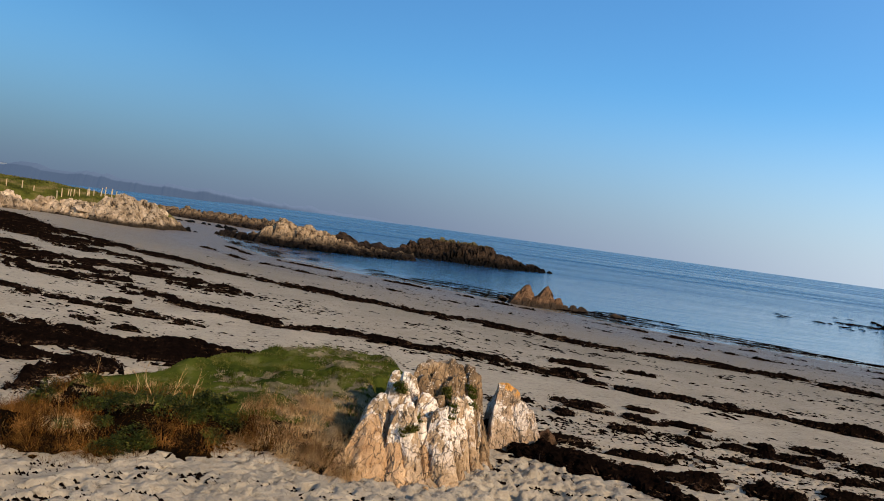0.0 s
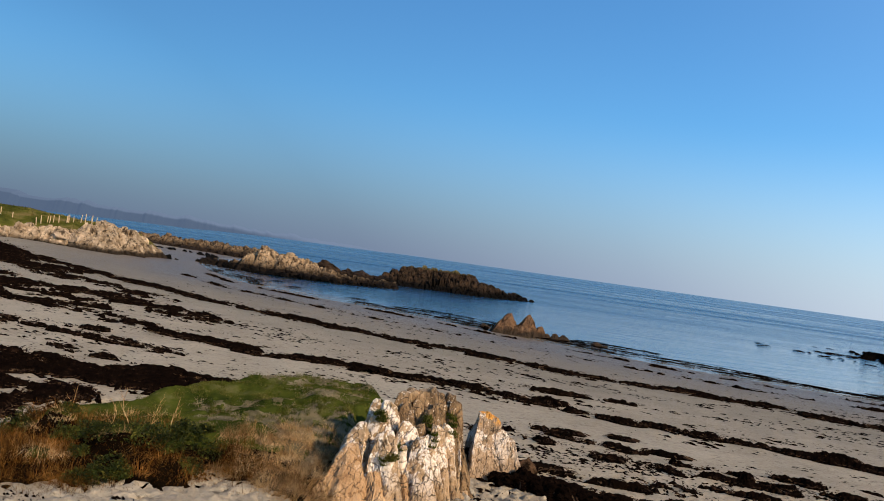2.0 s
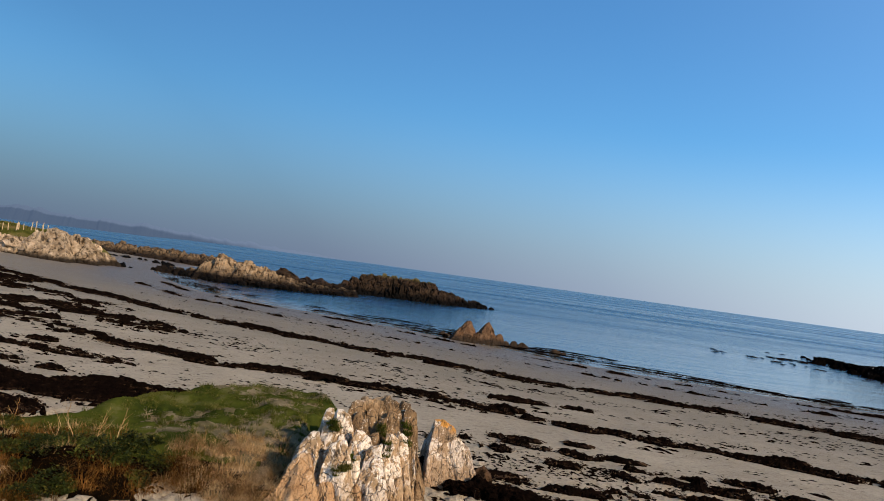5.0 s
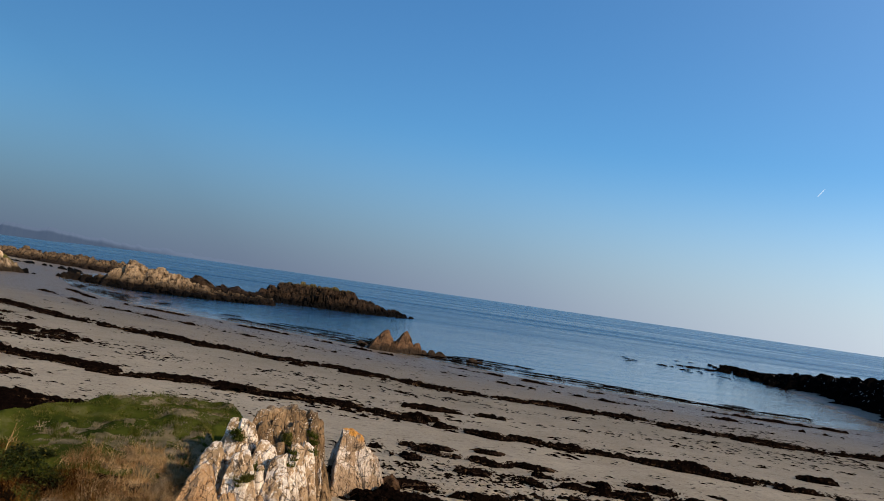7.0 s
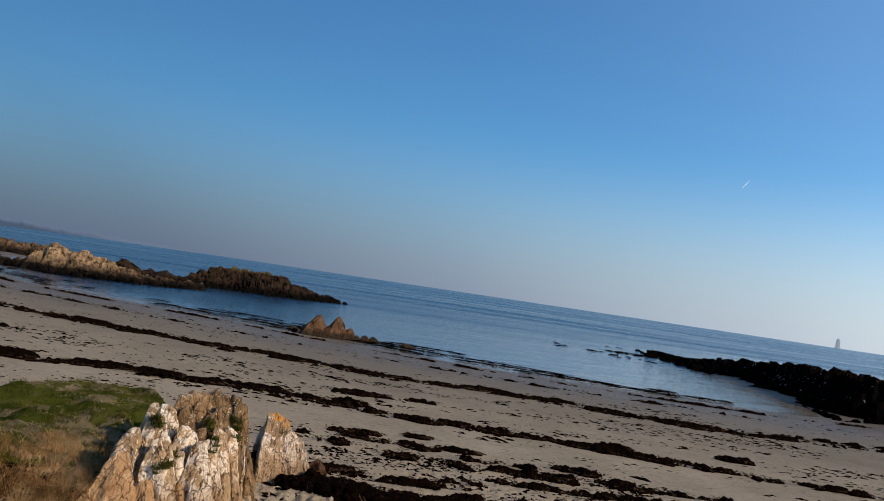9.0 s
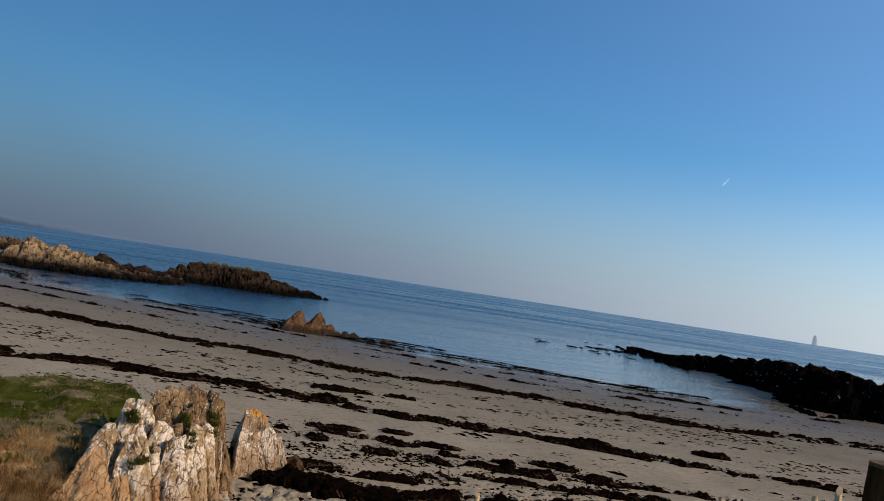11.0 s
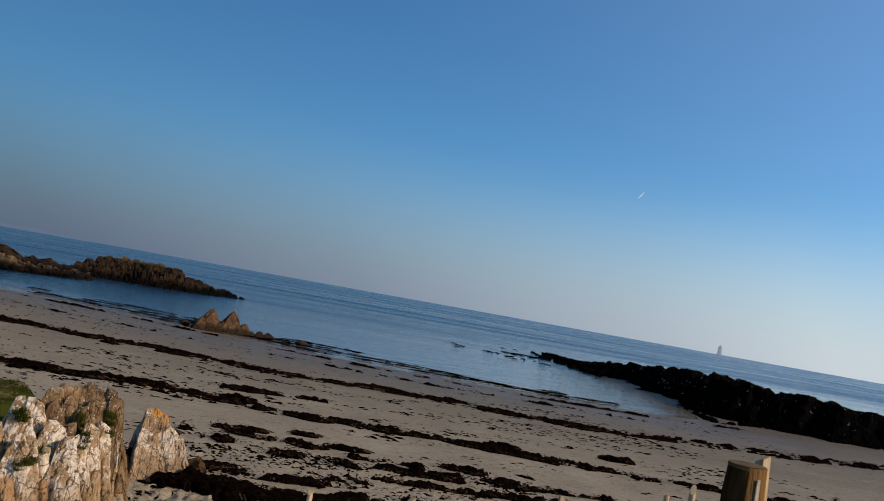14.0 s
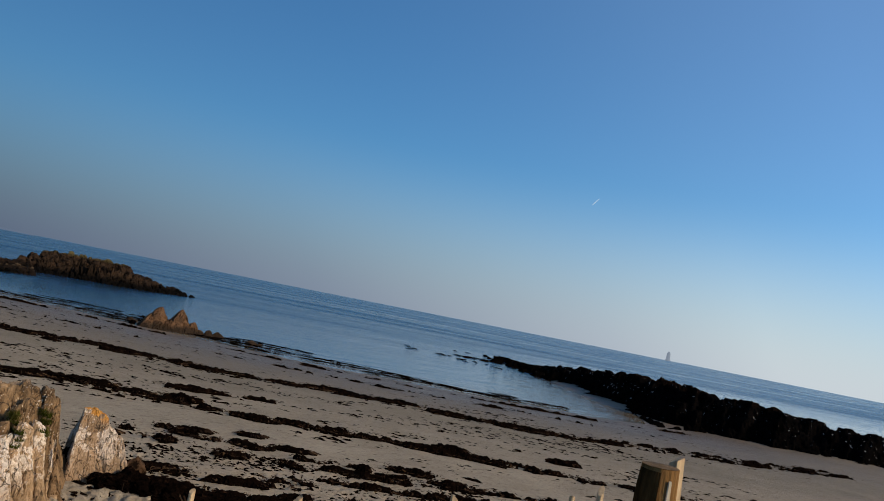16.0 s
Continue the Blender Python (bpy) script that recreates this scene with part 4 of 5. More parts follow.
CREST_FINS = [(0.20, 13.2, 2.56, 5.0, 2.0, 2.6, 1.2, 0.0, 0.10, 0.3), (0.42, 13.4, 2.62, 1.6, 1.4, 2.0, 1.2, 0.1, 0.18, 0.15), (0.70, 13.5, 2.66, 1.4, 2.0, 2.1, 1.2, -0.05, 0.22, 0.0), (0.98, 13.5, 2.61, 1.6, 5.0, 2.3, 1.2, -0.15, 0.16, -0.1), (1.14, 13.38, 2.52, 3.0, 7.0, 2.6, 1.2, -0.05, 0.10, -0.5), (0.26, 13.02, 2.42, 3.0, 3.0, 2.4, 1.0, 0.1, 0.09, 0.5), (0.47, 13.08, 2.46, 3.2, 3.2, 2.4, 1.0, -0.1, 0.10, -0.4), (0.66, 12.98, 2.36, 3.2, 3.4, 2.2, 1.0, 0.1, 0.09, 0.5),
              (0.84, 13.12, 2.44, 3.4, 3.4, 2.4, 1.0, 0.1, 0.10, -0.4), (1.00, 13.12, 2.36, 3.6, 3.6, 2.2, 1.0, -0.1, 0.08, 0.5), (0.52, 12.68, 2.14, 2.6, 2.6, 2.0, 0.8, 0.1, 0.10, 0.4)]
FOOT_FINS = [(-0.48, 11.78, 1.96, 2.2, 1.8, 1.35, 0.7, -0.12, 0.14, 0.5), (-0.68, 11.62, 1.56, 3.2, 2.0, 1.25, 0.8, 0.0, 0.14, 0.5), (0.28, 11.66, 1.66, 2.4, 2.2, 1.45, 0.7, 0.0, 0.16, -0.3), (0.62, 12.0, 1.66, 2.4, 2.4, 1.3, 0.7, 0.05, 0.16, -0.4), (-0.14, 11.56, 1.66, 2.0, 2.4, 1.5, 0.7, 0.1, 0.16, 0.3), (0.88, 12.75, 1.62, 1.8, 3.0, 1.4, 0.8, 0.0, 0.14, -0.4), (1.06, 13.2, 1.56, 1.6, 3.4, 1.5, 0.8, 0.0, 0.14, -0.4)]


def patches(pick):
    """Numbers each connected patch of like values on a grid."""
    tag = np.arange(pick.size).reshape(pick.shape)
    while True:
        was = tag.copy()
        for axis in (0, 1):
            a, b = (slice(1, None), slice(None)) if axis == 0 else (slice(None), slice(1, None)), (slice(None, -1), slice(None)) if axis == 0 else (slice(None), slice(None, -1))
            alike = pick[a] == pick[b]
            tag[a] = np.where(alike, np.minimum(tag[a], tag[b]), tag[a])
            tag[b] = np.where(alike, np.minimum(tag[a], tag[b]), tag[b])
        tag = tag.ravel()[tag]
        if (tag == was).all():
            return tag


def slab_rock(thing, area, step, fins, seed, grain, depth):
    """A rock of standing slabs, each a part of its own. fins: name, material, label and the slab's numbers."""
    xs, ys = np.arange(area[0], area[1], step), np.arange(area[2], area[3], step)
    x, y = np.meshgrid(xs, ys, indexing="ij")
    z, pick = fin_heights(x + 0.03 * fbm(x * 3, y * 3, 0, seed + 1, 3), y + 0.03 * fbm(x * 3, y * 3, 0, seed + 2, 3), [f[3] for f in fins], 0.17)
    keep = np.maximum.reduce([z[:-1, :-1], z[1:, :-1], z[:-1, 1:], z[1:, 1:]]) > 0.85
    p = broken(x, y, np.maximum(z, 0.6), seed, grain, depth, 3.0 * depth)
    pick = np.where(keep, pick[:-1, :-1], -1)
    for turn in range(2):
        tag = patches(pick)
        few = np.bincount(tag.ravel(), minlength=tag.size)[tag] < 90
        for k in range(40):
            pick = np.where(few & (pick >= 0), np.roll(pick, 1 if turn else -1, axis=k % 2), pick)
            few &= np.roll(few, 1 if turn else -1, axis=k % 2)
    tag = patches(pick)
    for t in np.unique(tag[pick >= 0]):
        mine = tag == t
        if mine.sum() > 8:
            name, mat, label, _ = fins[pick[mine][0]]
            v, f = compact(p, grid_faces(len(xs), len(ys), mine))
            put(name, mesh_of(name, v - np.array(thing.location), f, mat), thing, thing.location, label=label)


def outcrop():
    thing = base("rock_outcrop", (0.3, 12.0, 1.0), "jagged tan schist outcrop crusted with white lichen", "rock")
    fins = [("slab", PALE_ROCK, "white lichen over tan schist", f) for f in PALE_FINS] + [("crest_slab", CREST_ROCK, "dark brown crest dotted with lichen", f) for f in CREST_FINS] + [("foot_slab", TAN_SLAB, "bare tan foot of the rock", f) for f in FOOT_FINS]
    slab_rock(thing, (-1.5, 2.1, 10.7, 15.0), 0.013, fins, 101, 0.38, 0.011)
    rng = np.random.RandomState(4)
    for n in range(16):
        x = rng.uniform(-0.6, 1.5)
        y = np.interp(x, [-0.7, 0.6, 1.5], [11.35, 11.3, 12.9]) + rng.uniform(-0.25, 0.15)
        s = rng.uniform(0.05, 0.15)
        put("stone", shard_mesh("stone", 140 + n, PALE_ROCK), thing, (x, y, ground_at(x, y) + 0.02), (0, 0, rng.uniform(0, 360)), (s, s * 0.8, s * 0.6))


def lichen_block():
    thing = base("rock_block", (1.95, 14.4, 1.0), "upright grey block of rock with orange lichen cap", "rock")
    fins = [("slab", ORANGE_ROCK, "", f) for f in ((1.83, 14.48, 2.16, 8.0, 1.7, 2.3, 1.2, 0.10, 0.20, -0.15), (2.08, 14.46, 1.98, 1.8, 1.9, 2.3, 1.2, 0.10, 0.14, -0.4), (1.80, 14.36, 1.90, 6.0, 3.0, 2.1, 1.0, 0.1, 0.12, 0.2), (2.22, 14.42, 1.88, 2.6, 2.4, 2.8, 1.2, 0.05, 0.12, -0.7))]
    fins += [("foot_slab", TAN_SLAB, "bare tan foot of the rock", f) for f in ((2.0, 14.3, 1.44, 4.0, 2.0, 1.9, 1.0, 0.05, 0.25, 0.0), (2.36, 14.3, 1.40, 2.2, 2.2, 1.9, 1.0, 0.0, 0.16, -0.3))]
    slab_rock(thing, (0.9, 3.3, 13.2, 15.9), 0.013, fins, 171, 0.20, 0.009)
    put("foot_block", shard_mesh("foot_block", 174, BROWN_ROCK), thing, (2.62, 14.35, 1.12), (0, 25, 30), (0.30, 0.3, 0.32), "low brown block against the foot")


outcrop()
lichen_block()


# ---- grassy mound ----
def mound_height(x, y):
    top = 1.52 + 0.10 * (y - 12.5) - 0.04 * np.maximum(y - 15.5, 0) + 0.03 * (x + 3) + 0.10 * fbm(x * 0.8, y * 0.8, 0, 61, 3)
    top = top - 0.16 * np.clip((-5.6 - x) / 1.2, 0, 1) + np.where(y < 12.6, 0.22, 0.06) * fbm(x * 1.3, y * 1.3, 0, 59, 2) - 0.30 * np.exp(-(((x + 6.6) / 1.0) ** 2) - ((y - 12.4) / 0.9) ** 2)
    front = np.interp(x, [-9, -5.2, -3.6, -2.2, -0.8], [8.4, 9.5, 10.45, 11.1, 10.8]) + 0.2 * fbm(x * 0.9, 0 * x, 0, 62, 2)
    edge = np.minimum(np.minimum((y - front) / 1.5, (18.0 - y - 0.2 * (x + 3)) / 1.0), np.minimum((x + 9.2 - 0.75 * (y - 10)) / 1.6, (0.15 - x + 0.25 * fbm(y * 0.9, 0 * y, 0, 60, 2)) / 0.8))
    edge = np.clip(edge + 0.12 * fbm(x * 1.6, y * 1.6, 0, 63, 3), 0, 1)
    edge = edge * edge * (3 - 2 * edge)
    top = top - 0.45 * np.exp(-(((x + 2.62) / 0.34) ** 2) - ((y - 11.85) / 0.36) ** 2)
    g = ground_height(x, y) - 0.12
    return g + (top - g) * edge


def blades(name, label, category, pts, mat, length, width, droop, seed, ang=None):
    """Single tapered blades rooted at the points, arching over by their droop."""
    rng = np.random.RandomState(seed)
    n = len(pts)
    ang = rng.uniform(0, 2 * math.pi, n) if ang is None else ang
    ln, wd = rng.uniform(*length, n), rng.uniform(*width, n)
    out = np.stack([np.cos(ang), np.sin(ang)], 1)
    side = np.stack([-out[:, 1], out[:, 0]], 1)
    bend = rng.uniform(0.2, 1.0, n) * droop
    verts = np.zeros((n, 5, 3))
    tip = np.clip(1 - 0.62 * bend**2, -0.2, 1)
    for k, (up, o, w) in enumerate(((0, 0, 1), (0, 0, -1), (0.62, 0.38, 0.75), (0.62, 0.38, -0.75), (tip, 1.0, 0))):
        verts[:, k, :2] = pts[:, :2] + out * (o * np.minimum(bend, 1.0) * ln)[:, None] + side * (w * wd)[:, None]
        rise = up if k != 2 and k != 3 else up - 0.26 * np.minimum(bend, 1.6)
        verts[:, k, 2] = pts[:, 2] - 0.02 + ln * rise * np.where(bend > 0.9, 0.85, 1.0)
    s = np.arange(n)[:, None] * 5
    faces = np.concatenate([s + [0, 1, 3], s + [0, 3, 2], s + [2, 3, 4]])
    return tagged(new(name, mesh_of(name, verts.reshape(-1, 3), faces, mat)), label, category, kind="stuff")


def tufts(name, label, category, roots, per, mat, length, width, droop, seed, spread=0.07, downhill=0.0):
    """Tussocks: blades that splay out from each root, with bare gaps between the tussocks."""
    rng = np.random.RandomState(seed)
    n = len(roots) * per
    c = np.repeat(roots, per, 0)
    size = np.repeat(rng.uniform(0.6, 1.3, len(roots)), per)
    a = rng.uniform(0, 2 * math.pi, n)
    r = spread * size * np.sqrt(rng.uniform(size=n))
    p = c + np.stack([r * np.cos(a), r * np.sin(a), 0 * r], 1)
    v = np.stack([np.cos(a), np.sin(a) - downhill], 1) + rng.normal(0, 0.35, (n, 2)) + np.repeat(rng.normal(0, 0.5, (len(roots), 2)), per, 0)
    return blades(name, label, category, p, mat, length, width, droop, seed + 1, np.arctan2(v[:, 1], v[:, 0]))


def mound_points(count, seed, test):
    rng = np.random.RandomState(seed)
    x, y = rng.uniform(-9.4, -0.2, count * 5), rng.uniform(9.2, 18.4, count * 5)
    z = mound_height(x, y)
    ok = (z > ground_height(x, y) - 0.03) & test(x, y, z, rng)
    return np.stack([x, y, z], 1)[ok][:count]


def mound():
    xs, ys = np.arange(-9.6, -0.1, 0.06), np.arange(9.0, 18.6, 0.06)
    x, y = np.meshgrid(xs, ys, indexing="ij")
    z = mound_height(x, y) + 0.03 * fbm(x * 5, y * 5, 0, 65, 3)
    thing = base("grass_mound", (-3.5, 13.5, 1.2), "low sandy mound of turf and dry earth beside the rocks", "mound")

    def patchy(x, y):
        worn = np.exp(-(((x + 2.4) / 0.8) ** 2) - ((y - 16.6) / 0.7) ** 2) + np.exp(-(((x + 1.2) / 0.7) ** 2) - ((y - 15.4) / 0.35) ** 2) + np.exp(-(((x + 1.0) / 0.8) ** 2) - ((y - 13.2) / 0.8) ** 2)
        return 0.55 * fbm(x * 0.7, y * 1.1, 0, 67, 3) + 0.95 * worn - 0.05

    back = y > 12.3 + 0.3 * fbm(x, y, 0, 66, 2)
    worn = back & (patchy(x, y) + 0.45 * fbm(x * 4, y * 4, 0, 58, 4) > 0.42)
    q, w = back[:-1, :-1], worn[:-1, :-1]
    verts = np.stack([x.ravel(), y.ravel(), z.ravel()], 1) - np.array(thing.location)
    for name, mat, keep in (("turf", TURF, q & ~w), ("worn_turf", WORN_TURF, q & w), ("bank", SHADED_EARTH, ~q)):
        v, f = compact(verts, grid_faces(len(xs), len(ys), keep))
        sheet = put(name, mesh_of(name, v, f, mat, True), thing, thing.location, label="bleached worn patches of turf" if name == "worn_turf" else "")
        if name == "worn_turf":
            tagged(sheet, kind="stuff")

    clump = lambda x, y, k: fbm(x * 1.5, y * 1.5, 0, k, 3)  # noqa: E731
    blades("turf_grass", "short green turf on the flat top of the mound", "grass",
           mound_points(70000, 71, lambda x, y, z, r: (y > 12.3 + 0.35 * patchy(x, y)) & ((patchy(x, y) < 0.22) | (r.uniform(size=len(x)) < 0.12))), GRASS, (0.015, 0.05), (0.005, 0.010), 0.9, 72)
    blades("bleached_turf", "short bleached grass on the worn parts of the turf", "grass",
           mound_points(34000, 70, lambda x, y, z, r: (y > 12.4) & (patchy(x, y) > 0.12)), DRY_TURF, (0.015, 0.05), (0.005, 0.010), 1.3, 69)
    tufts("turf_tussocks", "yellow-green tussocks along the edge of the turf", "grass",
          mound_points(200, 79, lambda x, y, z, r: (y > 12.7) & ((y < 13.4) | (patchy(x, y) > 0.2))), 50, GRASS, (0.05, 0.16), (0.002, 0.005), 1.1, 80)
    hollow = lambda x, y: np.exp(-(((x + 2.62) / 0.30) ** 2) - ((y - 11.85) / 0.34) ** 2) + np.exp(-(((x + 5.0) / 0.25) ** 2) - ((y - 11.3) / 0.4) ** 2) > 0.7  # noqa: E731
    tufts("dry_grass", "bleached dry grass hanging over the sandy bank", "grass",
          mound_points(520, 73, lambda x, y, z, r: ~hollow(x, y) & (((y < 12.9) & (x > -2.6)) | ((patchy(x, y) > 0.34) & (y < 13.6) & (r.uniform(size=len(x)) < 0.1)))), 210, STRAW, (0.08, 0.34), (0.0012, 0.003), 2.0, 74, 0.16, 1.3)
    tufts("turf_fringe", "yellow dead grass along the lip of the turf", "grass",
          mound_points(90, 91, lambda x, y, z, r: ((x < -3.4) & (y > 12.3) & (y < 13.5) & (r.uniform(size=len(x)) < 0.5)) | ((y > 12.0) & (y < 12.6) & (x < -2.0))), 120, STRAW, (0.05, 0.18), (0.0012, 0.003), 1.7, 92, 0.16, 0.5)
    tufts("rusty_stems", "rust-brown withered bracken on the mound's flank", "bracken",
          mound_points(560, 75, lambda x, y, z, r: ~hollow(x, y) & (y < 12.7) & (((x < -4.3) & (clump(x, y, 68) > -0.05)) | ((x < -1.9) & (clump(x, y, 68) > np.where((x > -4.3) & (x < -2.8), 0.1, -0.05))))), 160, RUST, (0.07, 0.36), (0.0013, 0.0034), 1.9, 76, 0.28, 0.25)
    # leafy brambles, in rounded bushes over the flank
    rng = np.random.RandomState(77)
    roots = mound_points(100, 78, lambda x, y, z, r: ~hollow(x, y) & (y < 12.75) & (x > np.where(clump(x, y, 66) > 0.25, -6.3, -4.9)) & (x < -1.9) & (clump(x, y, 69) > np.where((x > -4.9) & (x < -2.7), -0.9, 0.18)))
    per = 560
    c = np.repeat(roots, per, 0)
    n = len(c)
    size = np.repeat(rng.uniform(0.13, 0.34, len(roots)), per)
    way = rng.normal(size=(n, 3))
    way[:, 2] = np.abs(way[:, 2])
    way /= np.linalg.norm(way, axis=1)[:, None]
    lump = 1 + 0.35 * fbm(way[:, 0] * 2.5 + c[:, 0], way[:, 1] * 2.5 + c[:, 1], way[:, 2] * 2.5, 64, 3)
    c = c + way * (size * lump * rng.uniform(0.55, 1.0, n) ** 0.5)[:, None] * (1.15, 1.0, 0.9)
    a, t = rng.uniform(0, 2 * math.pi, n), rng.uniform(-0.7, 0.9, n)
    ln, wd = rng.uniform(0.014, 0.042, n), rng.uniform(0.008, 0.019, n)
    d = np.stack([np.cos(a) * np.cos(t), np.sin(a) * np.cos(t), np.sin(t)], 1)
    s = np.stack([-np.sin(a), np.cos(a), 0.3 * rng.normal(size=n)], 1)
    v = np.stack([c - d * ln[:, None], c + s * wd[:, None] + [0, 0, 0.008], c + d * ln[:, None], c - s * wd[:, None] + [0, 0, 0.008]], 1).reshape(-1, 3)
    k = np.arange(n)[:, None] * 4
    tagged(new("bramble_leaves", mesh_of("bramble_leaves", v, np.concatenate([k + [0, 1, 2], k + [0, 2, 3]]), BRAMBLE)), "dark green bramble leaves tangled on the mound's flank", "brambles", kind="stuff")


def twig(name, at, height, seed, mat, label):
    """A dead forked stem of thin tapered shoots."""
    rng = np.random.RandomState(seed)
    bm = bmesh.new()

    def shoot(p, d, ln, r, depth):
        q = p
        for k in range(4):
            nxt = q + d * ln / 4
            m = (nxt - q).to_track_quat("Z", "Y").to_matrix().to_4x4()
            bmesh.ops.create_cone(bm, segments=5, radius1=r * (1 - 0.18 * k), radius2=r * (1 - 0.18 * (k + 1)), depth=(nxt - q).length * 1.08, matrix=Matrix.Translation((q + nxt) / 2) @ m)
            if depth and k > 0:
                side = Vector((rng.normal(), rng.normal(), 0.7)).normalized()
                shoot(nxt, (d + side * 0.9).normalized(), ln * 0.5, r * 0.55, depth - 1)
            q = nxt
            d = (d + Vector(rng.normal(0, 0.13, 3))).normalized()

    shoot(Vector(at), Vector((rng.normal(0, 0.15), rng.normal(0, 0.1), 1)).normalized(), height, 0.008, 2)
    thing = base(name, (0, 0, 0), label, "twig", "dead stems on the mound")
    part("stem", bm, mat, thing)


mound()
bpy.context.view_layer.update()
cracks, rng = [], np.random.RandomState(95)
for x0, z0, x1, z1 in ((0.62, 2.32, 0.80, 1.95), (1.05, 2.30, 1.14, 2.0), (0.02, 1.72, 0.30, 1.88), (-0.2, 2.32, -0.05, 2.2)):
    for n in range(14):
        k = rng.uniform()
        p = (x0 + (x1 - x0) * k + rng.normal(0, 0.03), 9.0, z0 + (z1 - z0) * k + rng.normal(0, 0.02))
        hit, at = scene.ray_cast(bpy.context.evaluated_depsgraph_get(), p, (0, 1, 0))[:2]
        if hit and at.y < 13.2:
            cracks.append(tuple(at))
TUFT_ROOTS = np.array(cracks)
tufts("rock_tussocks", "small green tussocks rooted in cracks of the outcrop", "grass", TUFT_ROOTS, 70, GRASS, (0.04, 0.13), (0.003, 0.006), 1.2, 88, 0.06, 0.6)
for n, (x, y, h) in enumerate(((-4.1, 12.5, 0.62), (-3.8, 12.4, 0.45), (-4.4, 12.3, 0.4), (-3.5, 12.6, 0.35), (-5.2, 12.6, 0.4))):
    twig("dead_stem", (x, y, float(mound_height(np.array([x]), np.array([y]))[0]) - 0.03), h, 300 + n, STRAW, "bleached dead forked stem standing in the brambles")


# ---- sea stones, reefs and headland ----
def blocks(prefix, mat, count, seed, point=0.45):
    return [shard_mesh(prefix, seed + n, mat, 17 + n % 5, point) for n in range(count)]


def sea_stones():
    thing = base("sea_stack", (7.6, 59.4, 0.0), "twin pointed tan stones standing at the water's edge", "rock")
    xs, ys = np.arange(3.6, 13.0, 0.06), np.arange(56.5, 63.0, 0.06)
    x, y = np.meshgrid(xs, ys, indexing="ij")
    fins = [f + (0.12 if n < 2 else 0.2, 0.3 * math.sin(2.1 * n)) for n, f in enumerate([(6.9, 59.7, 1.62, 1.2, 1.6, 1.5, 1.1, -0.05), (8.3, 59.5, 1.68, 1.7, 1.5, 1.7, 1.1, 0.05), (6.4, 59.4, 1.0, 1.2, 1.4, 1.4, 1.0, 0.0), (7.6, 59.2, 0.85, 1.3, 1.3, 1.5, 1.0, 0.0), (9.25, 59.4, 0.85, 2.0, 2.0, 1.8, 1.2, 0.0), (9.9, 59.6, 0.42, 1.2, 1.6, 1.4, 1.0, 0.0), (10.5, 59.6, 0.50, 1.4, 1.4, 1.4, 1.0, 0.0), (11.1, 59.8, 0.48, 1.6, 0.9, 1.6, 1.0, 0.0), (8.75, 59.1, 0.9, 1.8, 1.8, 1.6, 1.0, 0.0)])]
    z, pick = fin_heights(x, y, fins, 0.15)
    keep = np.maximum.reduce([z[:-1, :-1], z[1:, :-1], z[:-1, 1:], z[1:, 1:]]) > -0.4
    p = broken(x, y, np.maximum(z, -0.6), 201, 1.5, 0.04, 0.07)
    for n in range(len(fins)):
        mine = keep & (pick[:-1, :-1] == n)
        if mine.any():
            name = "peak" if n < 2 else "boulder"
            v, f = compact(p, grid_faces(len(xs), len(ys), mine))
            put(name, mesh_of(name, v - np.array(thing.location), f, BROWN_ROCK), thing, thing.location)
    put("boulder", shard_mesh("boulder", 209, SHADED_BLACK_ROCK), thing, (5.2, 59.9, 0.1), (0, 0, 30), (0.32, 0.3, 0.3))
    for n, (x, y, s) in enumerate(((13.5, 58.4, 0.42), (5.3, 62.2, 0.4), (14.2, 58.7, 0.2))):
        stone = base("shore_stone", (x, y, 0), "small brown stone awash in shallow water", "rock", "stones in the shallows")
        put("boulder", shard_mesh("boulder", 220 + n, BROWN_ROCK), stone, (x, y, 0.03 + 0.1 * s), (0, 6, 15 * n), (1.4 * s, s * 0.8, s * 0.7))


def ridge(thing, meshes, line, count, seed, width, tall, stretch=(1.0, 1.0, 1.0), sink=0.35, name="boulder"):
    """Blocks heaped along a line; tall gives the height of the heap by share of its length."""
    rng = np.random.RandomState(seed)
    pts = np.array(line, float)
    run = np.r_[0, np.cumsum(np.hypot(*np.diff(pts, axis=0).T))]
    for n in range(count):
        u = (n + rng.uniform()) / count * run[-1]
        x, y = np.interp(u, run, pts[:, 0]), np.interp(u, run, pts[:, 1])
        off = rng.uniform(-1, 1)
        top = np.interp(u / run[-1], np.linspace(0, 1, len(tall)), tall) * (1 - 0.75 * abs(off) ** 1.5) * rng.uniform(0.72, 1.0)
        dx, dy = off * width * rng.uniform(0.6, 1), off * width
        h = max(0.35, top / (1 + 1 - sink))
        w = h * rng.uniform(0.85, 1.5)
        put(name, meshes[rng.randint(len(meshes))], thing, (x + 0.3 * dx, y + dy, max(top - h * 1.0, -0.3)), (rng.uniform(-18, 18), rng.uniform(-32, 10), rng.uniform(-50, 50) + 180 * rng.randint(2)), (w * stretch[0], w * stretch[1], h * stretch[2]))


tan_set, dark_set = blocks("boulder", TAN_ROCK, 8, 400), blocks("boulder", DARK_ROCK, 8, 420)
low_set = blocks("boulder", LOW_ROCK, 6, 480)
black_set, head_set = blocks("boulder", SHADED_BLACK_ROCK, 9, 440, 0.3), blocks("boulder", HEAD_ROCK, 8, 460)


def shifted(me, thing):
    """Moves a mesh given in world places to its thing's base."""
    me.transform(Matrix.Translation(-thing.location))
    return me


